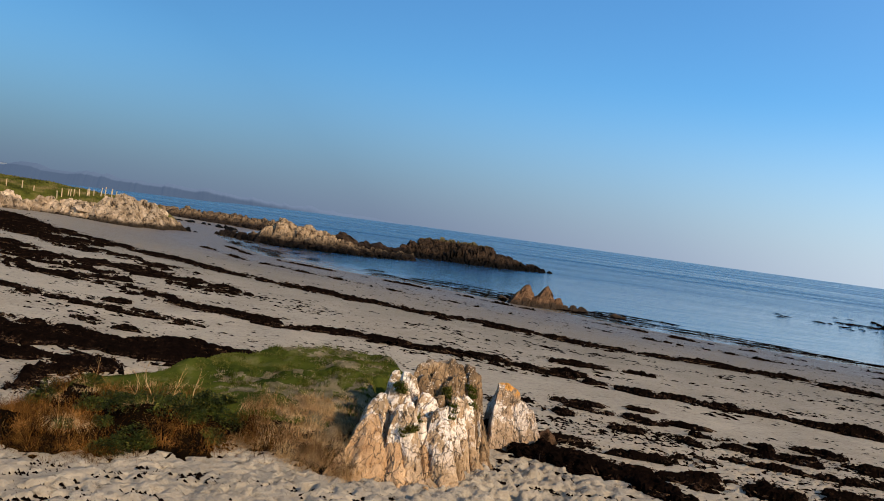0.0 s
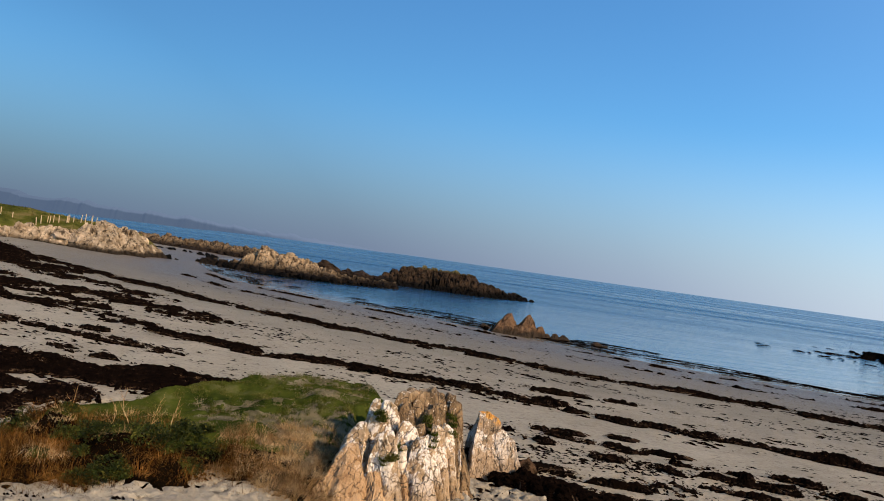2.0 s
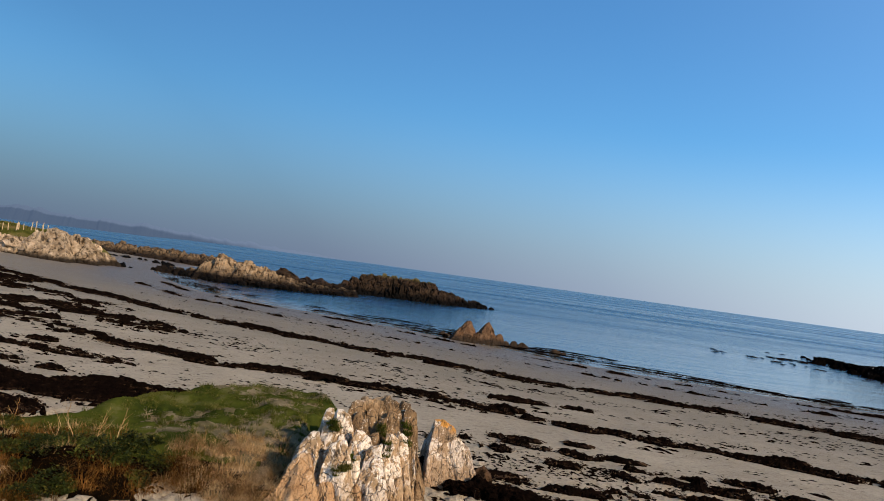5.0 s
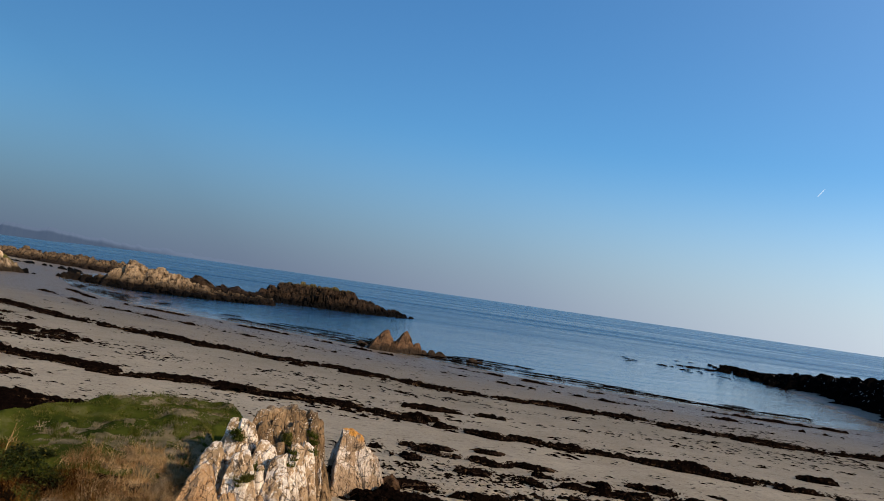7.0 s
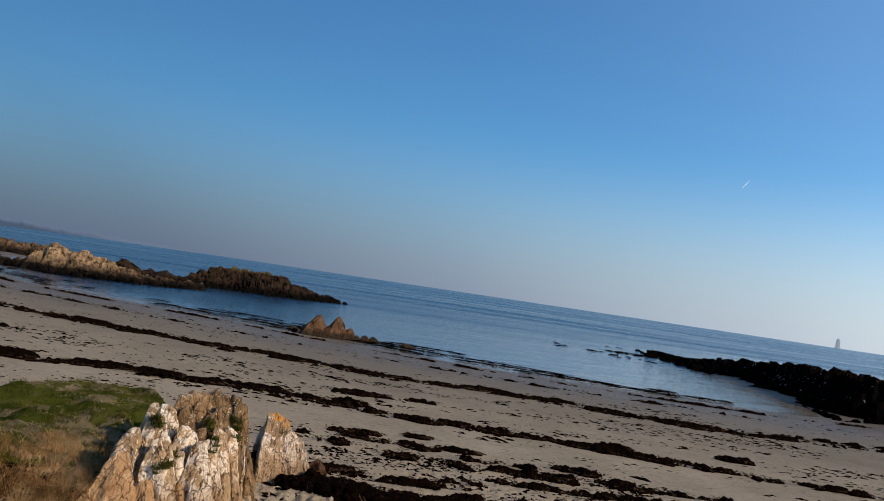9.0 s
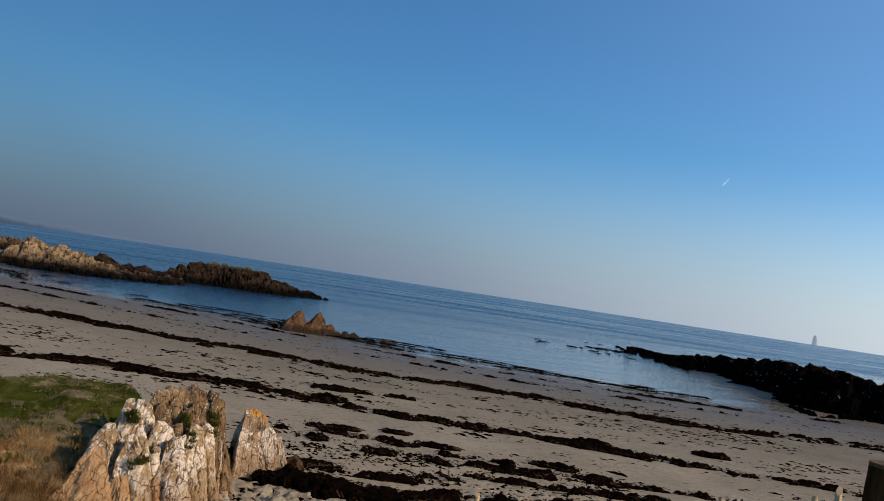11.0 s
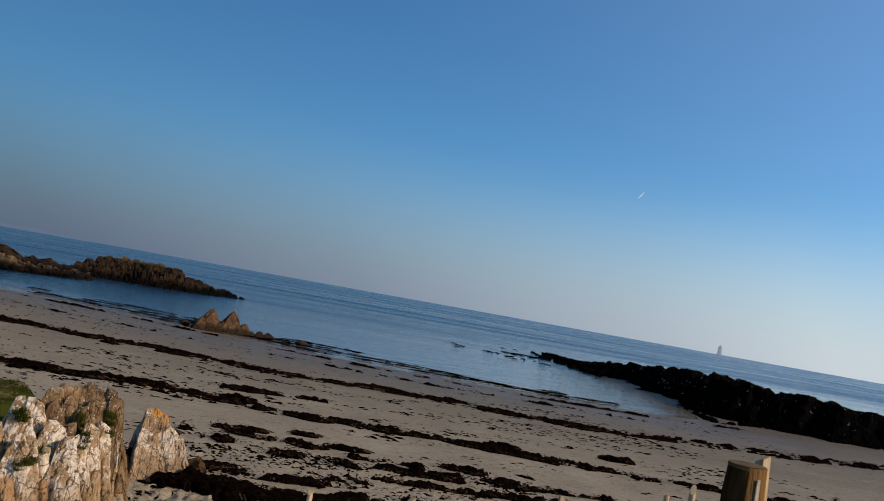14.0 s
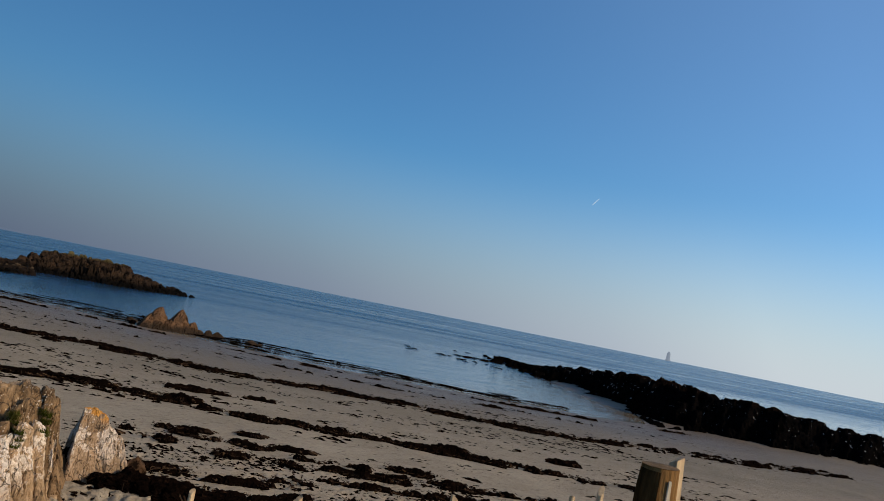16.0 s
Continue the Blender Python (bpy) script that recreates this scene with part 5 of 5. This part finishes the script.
def reefs():
    reef = base("rock_reef", (-18, 102, 0), "sunlit tan rock reef reaching into calm water", "reef")
    put("crag", shifted(crag_field("crag", [(-33, 116), (-28, 106), (-24.5, 103.5), (-21, 102.5), (-17.5, 102.8), (-14, 103.5), (-10, 105), (-4, 109)], (0.4, 0.8, 1.4, 3.9, 3.1, 1.9, 1.3, 0.9), 2.6, 120, TAN_ROCK, 501, 0.13, 0.9, 0.15), reef), reef, reef.location)
    ridge(reef, dark_set, [(-32, 115.5), (-25.6, 102.2), (-20, 98.2), (-14.5, 99), (-9.7, 101.6), (-5, 106)], 70, 2, 0.6, (0.6, 0.8, 0.8, 1.0, 0.9, 0.8, 0.6), (1.3, 1.0, 0.9))
    ridge(reef, tan_set, [(-24, 101), (-20, 99.6), (-14.5, 100.2), (-9.7, 102.5), (-5, 107)], 46, 31, 1.0, (0.9, 1.5, 1.6, 1.3, 0.9), (1.0, 0.8, 0.9))
    ridge(reef, dark_set, [(-19, 108), (-12, 110), (-6, 113)], 26, 3, 1.6, (2.0, 2.6, 1.7), (1.5, 1.2, 0.9))
    outer = base("rock_reef", (3, 122, 0), "dark weed-covered rock reef with an olive top", "reef")
    put("crag", shifted(crag_field("crag", [(-10, 114), (-6.5, 119), (-3.5, 122.5), (-1, 123.5), (2.5, 123), (6.5, 122.5), (9.5, 123), (12.5, 126), (16, 130)], (0.7, 1.4, 3.3, 3.9, 3.7, 3.5, 2.1, 1.3, 0.9), 2.8, 130, DARK_ROCK, 502, 0.14, 1.3, 0.1, (0.9, 2.2)), outer), outer, outer.location)
    for n in range(17):
        x, h = -0.5 + 0.58 * n, np.interp(n, [0, 6, 11, 16], [1.5, 2.6, 2.5, 1.2])
        put("rib", shard_mesh("rib", 760 + n, DARK_ROCK, 12, 0.5), outer, (x, 120.3 + 0.35 * math.sin(2.3 * n) + 0.08 * n, h * 0.42), (0, -6 + 5 * math.sin(1.7 * n), 20 * math.sin(n)), (0.42, 0.8, h * 0.62))
    ridge(outer, dark_set, [(-7, 116), (-3, 119.5), (2, 120), (6.5, 120.3), (10, 121.5), (15.5, 129)], 70, 32, 0.8, (0.6, 0.9, 1.1, 1.0, 0.9, 0.6), (0.9, 0.8, 0.9))
    low = base("rock_reef", (-42, 145, 0), "low brown rock shelf behind the beach", "reef")
    put("crag", shifted(crag_field("crag", [(-66, 150), (-53, 151), (-43.5, 152), (-33, 152), (-22, 149)], (2.0, 2.5, 2.7, 2.3, 1.2), 4.5, 150, LOW_ROCK, 503, 0.22, 1.1), low), low, low.location)
    ridge(low, low_set, [(-58, 147), (-43.5, 147), (-30, 147)], 60, 5, 2, (1.2, 1.4, 1.2), (1.6, 1.3, 0.8))
    ridge(low, dark_set, [(-48, 134), (-42, 132), (-36, 131), (-33, 122)], 30, 6, 2, (0.9, 1.1, 0.9, 0.5), (1.5, 1.2, 0.8))
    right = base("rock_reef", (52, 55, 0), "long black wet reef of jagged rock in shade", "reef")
    put("crag", shifted(crag_field("crag", [(63, 110), (56.5, 89), (55, 78), (54.5, 68), (51, 58), (48.5, 50), (50, 44.5), (55, 40), (64, 35), (80, 29)], (0.3, 0.8, 1.9, 2.9, 3.2, 3.3, 3.2, 2.7, 2.3, 2.1), 3.6, 460, SHADED_BLACK_ROCK, 504, 0.17, 0.5, 0.0, (0.8, 1.8), 0.9), right), right, right.location)
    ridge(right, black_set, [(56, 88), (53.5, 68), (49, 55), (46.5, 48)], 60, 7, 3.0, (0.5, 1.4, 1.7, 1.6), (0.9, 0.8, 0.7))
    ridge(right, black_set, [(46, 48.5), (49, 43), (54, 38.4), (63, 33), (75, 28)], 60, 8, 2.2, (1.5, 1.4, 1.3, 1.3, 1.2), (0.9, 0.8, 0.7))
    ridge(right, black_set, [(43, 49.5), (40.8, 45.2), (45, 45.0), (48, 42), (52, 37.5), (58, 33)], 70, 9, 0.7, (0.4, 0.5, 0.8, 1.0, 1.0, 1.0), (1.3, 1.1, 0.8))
    islet = base("shore_stone", (57, 100, 0), "small dark rock among floating weed", "rock", "stones in the shallows")
    put("boulder", black_set[0], islet, (54.5, 95, 0.05), (0, 0, 20), (1.6, 1.0, 0.55))


def floating_weed():
    rng = np.random.RandomState(12)
    verts, faces = [], []
    for n in range(260):
        u = rng.uniform()
        cx, cy = 45 + 11 * u + rng.normal(0, 2.2), 91 + 9 * u + rng.normal(0, 5.0)
        if fbm(np.array([cx * 0.2]), np.array([cy * 0.2]), 0, 5, 2)[0] < -0.1:
            continue
        r, s, m = rng.uniform(0.15, 0.6), len(verts), 9
        for k in range(m):
            a = k * 2 * math.pi / m
            q = r * rng.uniform(0.5, 1.4)
            verts.append((cx + 1.6 * q * math.cos(a), cy + 0.9 * q * math.sin(a), -0.03))
        verts.append((cx, cy, 0.07))
        faces += [(s + k, s + (k + 1) % m, s + m) for k in range(m)]
    tagged(new("floating_weed", mesh_of("floating_weed", verts, faces, WEED)), "dark weed tips breaking the calm water's surface", "seaweed", kind="stuff")


HEAD = [(-90, 58), (-49.6, 84.2), (-48.2, 88.5), (-45.8, 91.3), (-39, 90.8), (-34.6, 100.5), (-37, 110), (-60, 125), (-115, 125)]


def headland_height(x, y):
    d, _ = line_distance(x, y, HEAD + HEAD[:1])
    inside = np.zeros(x.shape, bool)
    for (ax, ay), (bx, by) in zip(HEAD, HEAD[1:] + HEAD[:1]):
        hit = ((ay > y) != (by > y)) & (x < (bx - ax) * (y - ay) / (by - ay + 1e-9) + ax)
        inside ^= hit
    rise = np.where(inside, 1 - np.exp(-d / 1.9), -0.3)
    return 0.3 + (2.9 + 0.035 * np.clip(-38 - x, 0, 30) + 0.35 * fbm(x * 0.15, y * 0.15, 0, 81, 3)) * rise + 0.12 * fbm(x * 0.9, y * 0.9, 0, 82, 3)


def headland():
    xs, ys = np.arange(-116, -33.5, 0.45), np.arange(57, 127, 0.45)
    x, y = np.meshgrid(xs, ys, indexing="ij")
    z = headland_height(x, y)
    keep = (z[:-1, :-1] > -0.3)
    thing = base("headland", (-48, 95, 0.3), "low green headland ringed with tan rocks", "headland")
    v, f = compact(np.stack([x.ravel(), y.ravel(), z.ravel()], 1) - np.array(thing.location), grid_faces(len(xs), len(ys), keep))
    put("turf", mesh_of("turf", v, f, HEAD_GRASS, True), thing, thing.location)
    put("crag", shifted(crag_field("crag", [(-52, 82.5), (-49.5, 86), (-47, 91), (-44.5, 92.8), (-41.5, 92.8), (-38.8, 92.8), (-37, 96), (-34.6, 101.5)], (2.4, 2.4, 1.8, 2.2, 2.7, 4.3, 3.6, 1.3), 1.8, 150, HEAD_ROCK, 505, 0.14, 0.8), thing), thing, thing.location)
    ridge(thing, head_set, [(-50.5, 84), (-47.6, 89.5), (-45.6, 92)], 34, 21, 1.0, (1.9, 2.4, 1.3), (0.9, 1.0, 0.9))
    ridge(thing, head_set, [(-45.6, 92), (-42, 91.8), (-39, 91.6)], 30, 22, 0.9, (1.2, 2.4, 2.6), (1.1, 1.1, 0.9))
    ridge(thing, head_set, [(-39, 91.5), (-37, 95), (-34.8, 100.5)], 44, 23, 1.1, (2.8, 2.8, 1.2), (1.0, 1.1, 0.9))
    ridge(thing, head_set, [(-38.6, 93), (-37.4, 94), (-36.6, 96)], 9, 24, 0.9, (3.9, 3.7, 3.2), (0.7, 0.7, 0.6))
    ridge(thing, head_set, [(-49, 86), (-46, 91.5), (-39, 91.2), (-36.5, 96), (-34.2, 102)], 110, 33, 1.7, (1.6, 1.7, 2.2, 1.9, 1.0), (0.7, 0.7, 0.7))
    ridge(thing, head_set, [(-40.5, 94.5), (-37.5, 97.5), (-34.8, 101.5)], 60, 34, 2.6, (3.7, 3.0, 1.4), (0.55, 0.55, 0.55))
    rng = np.random.RandomState(41)
    line = np.array([(-49.6, 85), (-47.6, 89.6), (-45.6, 92), (-42, 91.6), (-39, 91.5), (-37, 95.5), (-34.8, 100.8)])
    run = np.r_[0, np.cumsum(np.hypot(*np.diff(line, axis=0).T))]
    for n in range(230):
        u = rng.uniform(0, 1) ** 0.8 * run[-1]
        up = rng.uniform(0, 4.0 if u > 0.6 * run[-1] else 1.4)
        x, y = np.interp(u, run, line[:, 0]) - 0.75 * up, np.interp(u, run, line[:, 1]) + 0.75 * up
        if fbm(np.array([x * 0.35]), np.array([y * 0.35]), 0, 43, 2)[0] < (-0.12 if u > 0.45 * run[-1] else 0.08):
            continue
        g, k = float(headland_height(np.array([x]), np.array([y]))[0]), rng.uniform(0.3, 0.85)
        put("boulder", head_set[rng.randint(len(head_set))], thing, (x, y, g + 0.1 * k), (rng.uniform(-30, 30), rng.uniform(-30, 30), rng.uniform(0, 360)), (k * rng.uniform(0.8, 1.5), k, k * rng.uniform(0.7, 1.1)))
    ridge(thing, dark_set, [(-47.5, 89), (-45, 91), (-39, 90.3), (-34, 101), (-32.5, 103)], 50, 25, 0.3, (0.9, 1.0, 1.0, 1.0, 0.9))
    x, y = np.random.RandomState(6).uniform(-60, -36, 12000), np.random.RandomState(7).uniform(84, 112, 12000)
    z = headland_height(x, y)
    p = np.stack([x, y, z], 1)[z > 2.4]
    blades("headland_grass", "rough yellow-green grass on the headland", "grass", p, HEAD_GRASS, (0.08, 0.26), (0.02, 0.05), 0.8, 83)


def post_mesh(name, r, h, mat, seed, sides=10, tilt=0.0):
    bm = bmesh.new()
    bmesh.ops.create_cone(bm, cap_ends=True, segments=sides, radius1=r * 1.05, radius2=r, depth=h, matrix=Matrix.Translation((0, 0, h / 2)))
    for v in bm.verts:
        if v.co.z > h / 2:
            v.co.z += tilt * v.co.x
    bmesh.ops.bevel(bm, geom=[e for e in bm.edges if abs(e.verts[0].co.z - e.verts[1].co.z) < r and e.verts[0].co.z > h / 2], offset=r * 0.12, segments=2, affect="EDGES")
    me = bpy.data.meshes.new(name)
    bm.to_mesh(me)
    bm.free()
    me.materials.append(mat)
    return me


def far_fence():
    rng = np.random.RandomState(15)
    me = post_mesh("post", 0.05, 1.15, GREY_WOOD, 1, 7)
    spots = [(-51.6, 91.5), (-50.2, 92.4), (-49.2, 93.2)] + [(-46.6 + 0.34 * n + rng.uniform(-0.1, 0.1), 94.0 + 0.35 * n + rng.uniform(-0.8, 1.2)) for n in range(17)]
    z = headland_height(np.array([p[0] for p in spots]), np.array([p[1] for p in spots]))
    for (x, y), g in zip(spots, z):
        post = base("fence_post", (x, y, g), "pale weathered wooden post on the grassy headland", "fence post", "posts on the headland")
        put("post", me, post, (x, y, g - 0.25), (rng.uniform(-4, 4), rng.uniform(-4, 4), 0), (1, 1, rng.uniform(0.75, 1.3)))


sea_stones()
reefs()
floating_weed()
headland()
far_fence()


# ---- near fence ----
def fence_post():
    x, y, top = 2.285, 0.93, 4.672
    g = ground_at(x, y)
    thing = base("fence_post", (x, y, g), "thick sawn round timber fence post, split down one side", "fence post", "fence beside the path")
    rng = np.random.RandomState(2)
    r, h, sides = 0.042, top - g + 0.3, 28
    verts, faces = [], []
    rings = 26
    for k in range(rings):
        z = h * k / (rings - 1)
        for s in range(sides):
            a = 2 * math.pi * s / sides
            q = r * (1 + 0.05 * math.sin(3 * a + 1.3 * z) + 0.025 * math.sin(9 * a + 2)) * (1 + 0.02 * math.sin(4 * z))
            if k == rings - 1:
                q *= 0.93
            verts.append((q * math.cos(a), q * math.sin(a), z - (0.004 if k == rings - 1 else 0.0) * 0 + (0.015 * q * math.cos(a) if k >= rings - 2 else 0) - (0.006 if k == rings - 2 else 0)))
    for k in range(rings - 1):
        for s in range(sides):
            a, b = k * sides + s, k * sides + (s + 1) % sides
            faces.append((a, b, b + sides, a + sides))
    put("log", mesh_of("log", verts, faces, WOOD, True), thing, (x, y, g - 0.3))
    cap = [(0.93 * r * math.cos(2 * math.pi * s / sides) * q, 0.93 * r * math.sin(2 * math.pi * s / sides) * q, 0.003 * (1 - q) * (1 if q < 1 else 0) + 0.015 * q * 0.93 * r * math.cos(2 * math.pi * s / sides)) for q in (1.0, 0.7, 0.4) for s in range(sides)] + [(0, 0, 0.004)]
    cf = [(a * sides + s, a * sides + (s + 1) % sides, (a + 1) * sides + (s + 1) % sides, (a + 1) * sides + s) for a in (0, 1) for s in range(sides)] + [(2 * sides + s, 2 * sides + (s + 1) % sides, 3 * sides) for s in range(sides)]
    put("cut_top", mesh_of("cut_top", cap, cf, CUT_WOOD), thing, (x, y, top + 0.001), label="rough sawn top of the post")


def picket(at, top, r, turn, tilt, label, seed, sides=7):
    """A cleft chestnut picket with an uneven pointed end."""
    x, y = at
    g = ground_at(x, y)
    thing = base("fence_picket", (x, y, g), label, "picket", "fence beside the path")
    rng = np.random.RandomState(seed)
    h, rings = top - g + 0.3, 14
    shape = rng.uniform(0.75, 1.15, sides)
    verts, faces = [], []
    for k in range(rings):
        z = h * k / (rings - 1)
        for s in range(sides):
            a = 2 * math.pi * s / sides
            q = r * shape[s] * (1 + 0.07 * math.sin(5 * z + s))
            if k == rings - 1:
                q *= 0.72
            verts.append((q * math.cos(a), 0.7 * q * math.sin(a), z + (tilt * r * math.cos(a) if k == rings - 1 else 0) - (0.02 if k == rings - 2 else 0)))
    for k in range(rings - 1):
        for s in range(sides):
            a, b = k * sides + s, k * sides + (s + 1) % sides
            faces.append((a, b, b + sides, a + sides))
    faces.append(tuple((rings - 1) * sides + s for s in range(sides)))
    put("stake", mesh_of("stake", verts, faces, GREY_WOOD), thing, (x, y, g - 0.3), (0, 0, turn))


def post_shade_strip():
    """Dark strip laid over the post's left face to paint in its shade."""
    post = bpy.data.objects["log"].parent
    x, y = post.location[:2]
    rng = np.random.RandomState(19)
    rows, cols, verts, faces = 26, 22, [], []
    for k in range(rows):
        z = 3.4 + (4.664 - 3.4) * k / (rows - 1)
        trim = max(0.0, (k - rows + 6) / 5) ** 2
        lo, hi = radians(-232 + 7 * math.sin(0.9 * k) + rng.uniform(-4, 4) + 24 * trim), radians(-121 + 2 * math.sin(1.3 * k) + rng.uniform(-2, 2) - 6 * trim)
        for j in range(cols):
            a = lo + (hi - lo) * j / (cols - 1)
            r = 0.0425 * (1 + 0.05 * math.sin(3 * a + 1.3 * (z - post.location.z + 0.3)) + 0.025 * math.sin(9 * a + 2)) + (0.0025 if 0 < j < cols - 1 and k < rows - 1 else -0.002) + rng.uniform(0, 0.0012)
            verts.append((r * math.cos(a), r * math.sin(a), z))
    faces = [(k * cols + j, k * cols + j + 1, (k + 1) * cols + j + 1, (k + 1) * cols + j) for k in range(rows - 1) for j in range(cols - 1)]
    put("shade_strip", mesh_of("shade_strip", verts, faces, POST_SHADE), post, (x, y, 0), label="dark strip painted as the post's shaded side")


def split_strip():
    """Pale split sapwood on the sunny side of the post."""
    post = bpy.data.objects["log"].parent
    x, y = post.location[:2]
    rng = np.random.RandomState(9)
    for n, (turn, top, low, wide) in enumerate(((-98, 4.650, 3.6, 0.012),)):
        rows, verts, faces = 16, [], []
        for k in range(rows):
            z = low + (top - low) * k / (rows - 1)
            w = wide * (1.0 - 0.75 * max(0, k - rows + 5) / 4) * rng.uniform(0.8, 1.2)
            for u, lift in ((-1, -0.001), (-0.8, 0.002), (0.8, 0.003), (1, -0.001)):
                a = radians(turn) + u * w / 0.042
                r = 0.0435 + lift
                verts.append((r * math.cos(a), r * math.sin(a), z))
        for k in range(rows - 1):
            faces += [(4 * k + j, 4 * k + j + 1, 4 * k + j + 5, 4 * k + j + 4) for j in range(3)]
        faces.append(tuple(4 * (rows - 1) + j for j in range(4)))
        put("split_sapwood", mesh_of("split_sapwood", verts, faces, SAPWOOD), post, (x, y, 0), label="pale split strip of sapwood")


fence_post()
post_shade_strip()
split_strip()
picket((2.368, 0.977), 4.682, 0.027, -25, 0.3, "pale cleft chestnut picket behind the thick post", 1, 4)
picket((2.043, 0.804), 4.634, 0.013, 40, 0.7, "short cleft chestnut picket with a chipped end", 2)
picket((1.615, 0.570), 4.653, 0.011, 15, -0.6, "pale cleft picket of the low fence", 3)
picket((1.289, 0.732), 4.589, 0.007, 60, 0.4, "thin grey picket of the low fence", 4)
picket((1.420, 0.660), 4.610, 0.010, 20, 0.5, "broken cleft picket with a flat top", 5)
picket((1.940, 0.750), 4.630, 0.010, 70, -0.3, "low weathered picket beside the short one", 6)


# ---- far distance ----
def coast():
    pts = [(-2600, 900, 60), (-1700, 1750, 48), (-1250, 2165, 30), (-1075, 2370, 34), (-910, 2540, 27), (-680, 2715, 24), (-410, 2870, 15), (-250, 2950, 9), (-150, 3000, 2)]
    t = np.linspace(0, len(pts) - 1, 700)
    x, y, h = (np.interp(t, range(len(pts)), c) for c in np.array(pts, float).T)
    u = np.arange(700) * 1.0
    crest = h * (0.95 + 0.12 * fbm(u * 0.02, 0 * u, 0, 91, 3)) + 9.0 * np.clip(fbm(u * 0.07, 0 * u, 0, 92, 4), -0.3, 1) * np.clip(h / 20, 0, 1)
    near = np.interp(t, [0, 2, 4.5, 6, 8], [0.16, 0.2, 0.34, 1, 1])
    verts = np.concatenate([np.stack([x * near, y * near, 0 * x - 0.3], 1), np.stack([x - 20, y + 60, np.maximum(crest * 0.7, 0.5)], 1), np.stack([x - 40, y + 140, np.maximum(crest, 1)], 1), np.stack([x - 100, y + 500, 0 * x - 2], 1)])
    faces = [(k * 700 + i, k * 700 + i + 1, (k + 1) * 700 + i + 1, (k + 1) * 700 + i) for k in range(3) for i in range(699)]
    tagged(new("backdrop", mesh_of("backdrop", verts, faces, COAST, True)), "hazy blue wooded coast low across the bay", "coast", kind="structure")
    for n, (px, py, pz, w) in enumerate(((-1240, 2170, 22, 16), (-1165, 2220, 9, 14))):
        thing = base("house", (px, py, pz - 3), "tiny pale house on the far hazy shore", "house", "houses across the bay")
        s, e, r = w / 2, 4.0, 7.0
        v = [(-s, -4, 0), (s, -4, 0), (s, 4, 0), (-s, 4, 0), (-s, -4, e), (s, -4, e), (s, 4, e), (-s, 4, e), (-s, 0, r), (s, 0, r)]
        put("wall", mesh_of("wall", v[:8] + v[8:], [(0, 1, 5, 4), (1, 2, 6, 5), (2, 3, 7, 6), (3, 0, 4, 7), (4, 7, 8), (5, 9, 6)], HOUSE), thing, thing.location)
        put("roof", mesh_of("roof", [v[4], v[5], v[6], v[7], v[8], v[9]], [(0, 1, 5, 4), (2, 3, 4, 5)], COAST), thing, thing.location)


def ring_mesh(name, profile, mat, sides=20):
    verts = [(r * math.cos(2 * math.pi * s / sides), r * math.sin(2 * math.pi * s / sides), z) for r, z in profile for s in range(sides)]
    faces = [(k * sides + s, k * sides + (s + 1) % sides, (k + 1) * sides + (s + 1) % sides, (k + 1) * sides + s) for k in range(len(profile) - 1) for s in range(sides)]
    return mesh_of(name, verts, faces, mat)


def lighthouse():
    x, y = 2255, 2600
    thing = base("lighthouse", (x, y, 0), "distant grey lighthouse standing in the sea haze", "lighthouse")
    put("tower", ring_mesh("tower", [(12, -2), (11, 4), (8.2, 6), (7.4, 30), (8.6, 31), (8.6, 32), (0.1, 32)], TOWER), thing, (x, y, 0))
    put("lantern", ring_mesh("lantern", [(4.5, 32), (4.5, 37), (5, 37.2), (0.2, 40)], TOWER), thing, (x, y, 0))


def vapour_trail():
    at = Vector((2289, 3402, 708))
    way = Vector((0.41, -0.45, 0.79)).normalized()
    ob = new("backdrop", ring_mesh("vapour", [(0.1, 0), (1.3, 6), (2.0, 24), (1.3, 42), (0.1, 52)], VAPOUR, 10))
    ob.location, ob.rotation_euler = at, way.to_track_quat("Z", "Y").to_euler()
    tagged(ob, "short white vapour trail in the clear sky", "sky", kind="structure")


coast()
lighthouse()
vapour_trail()
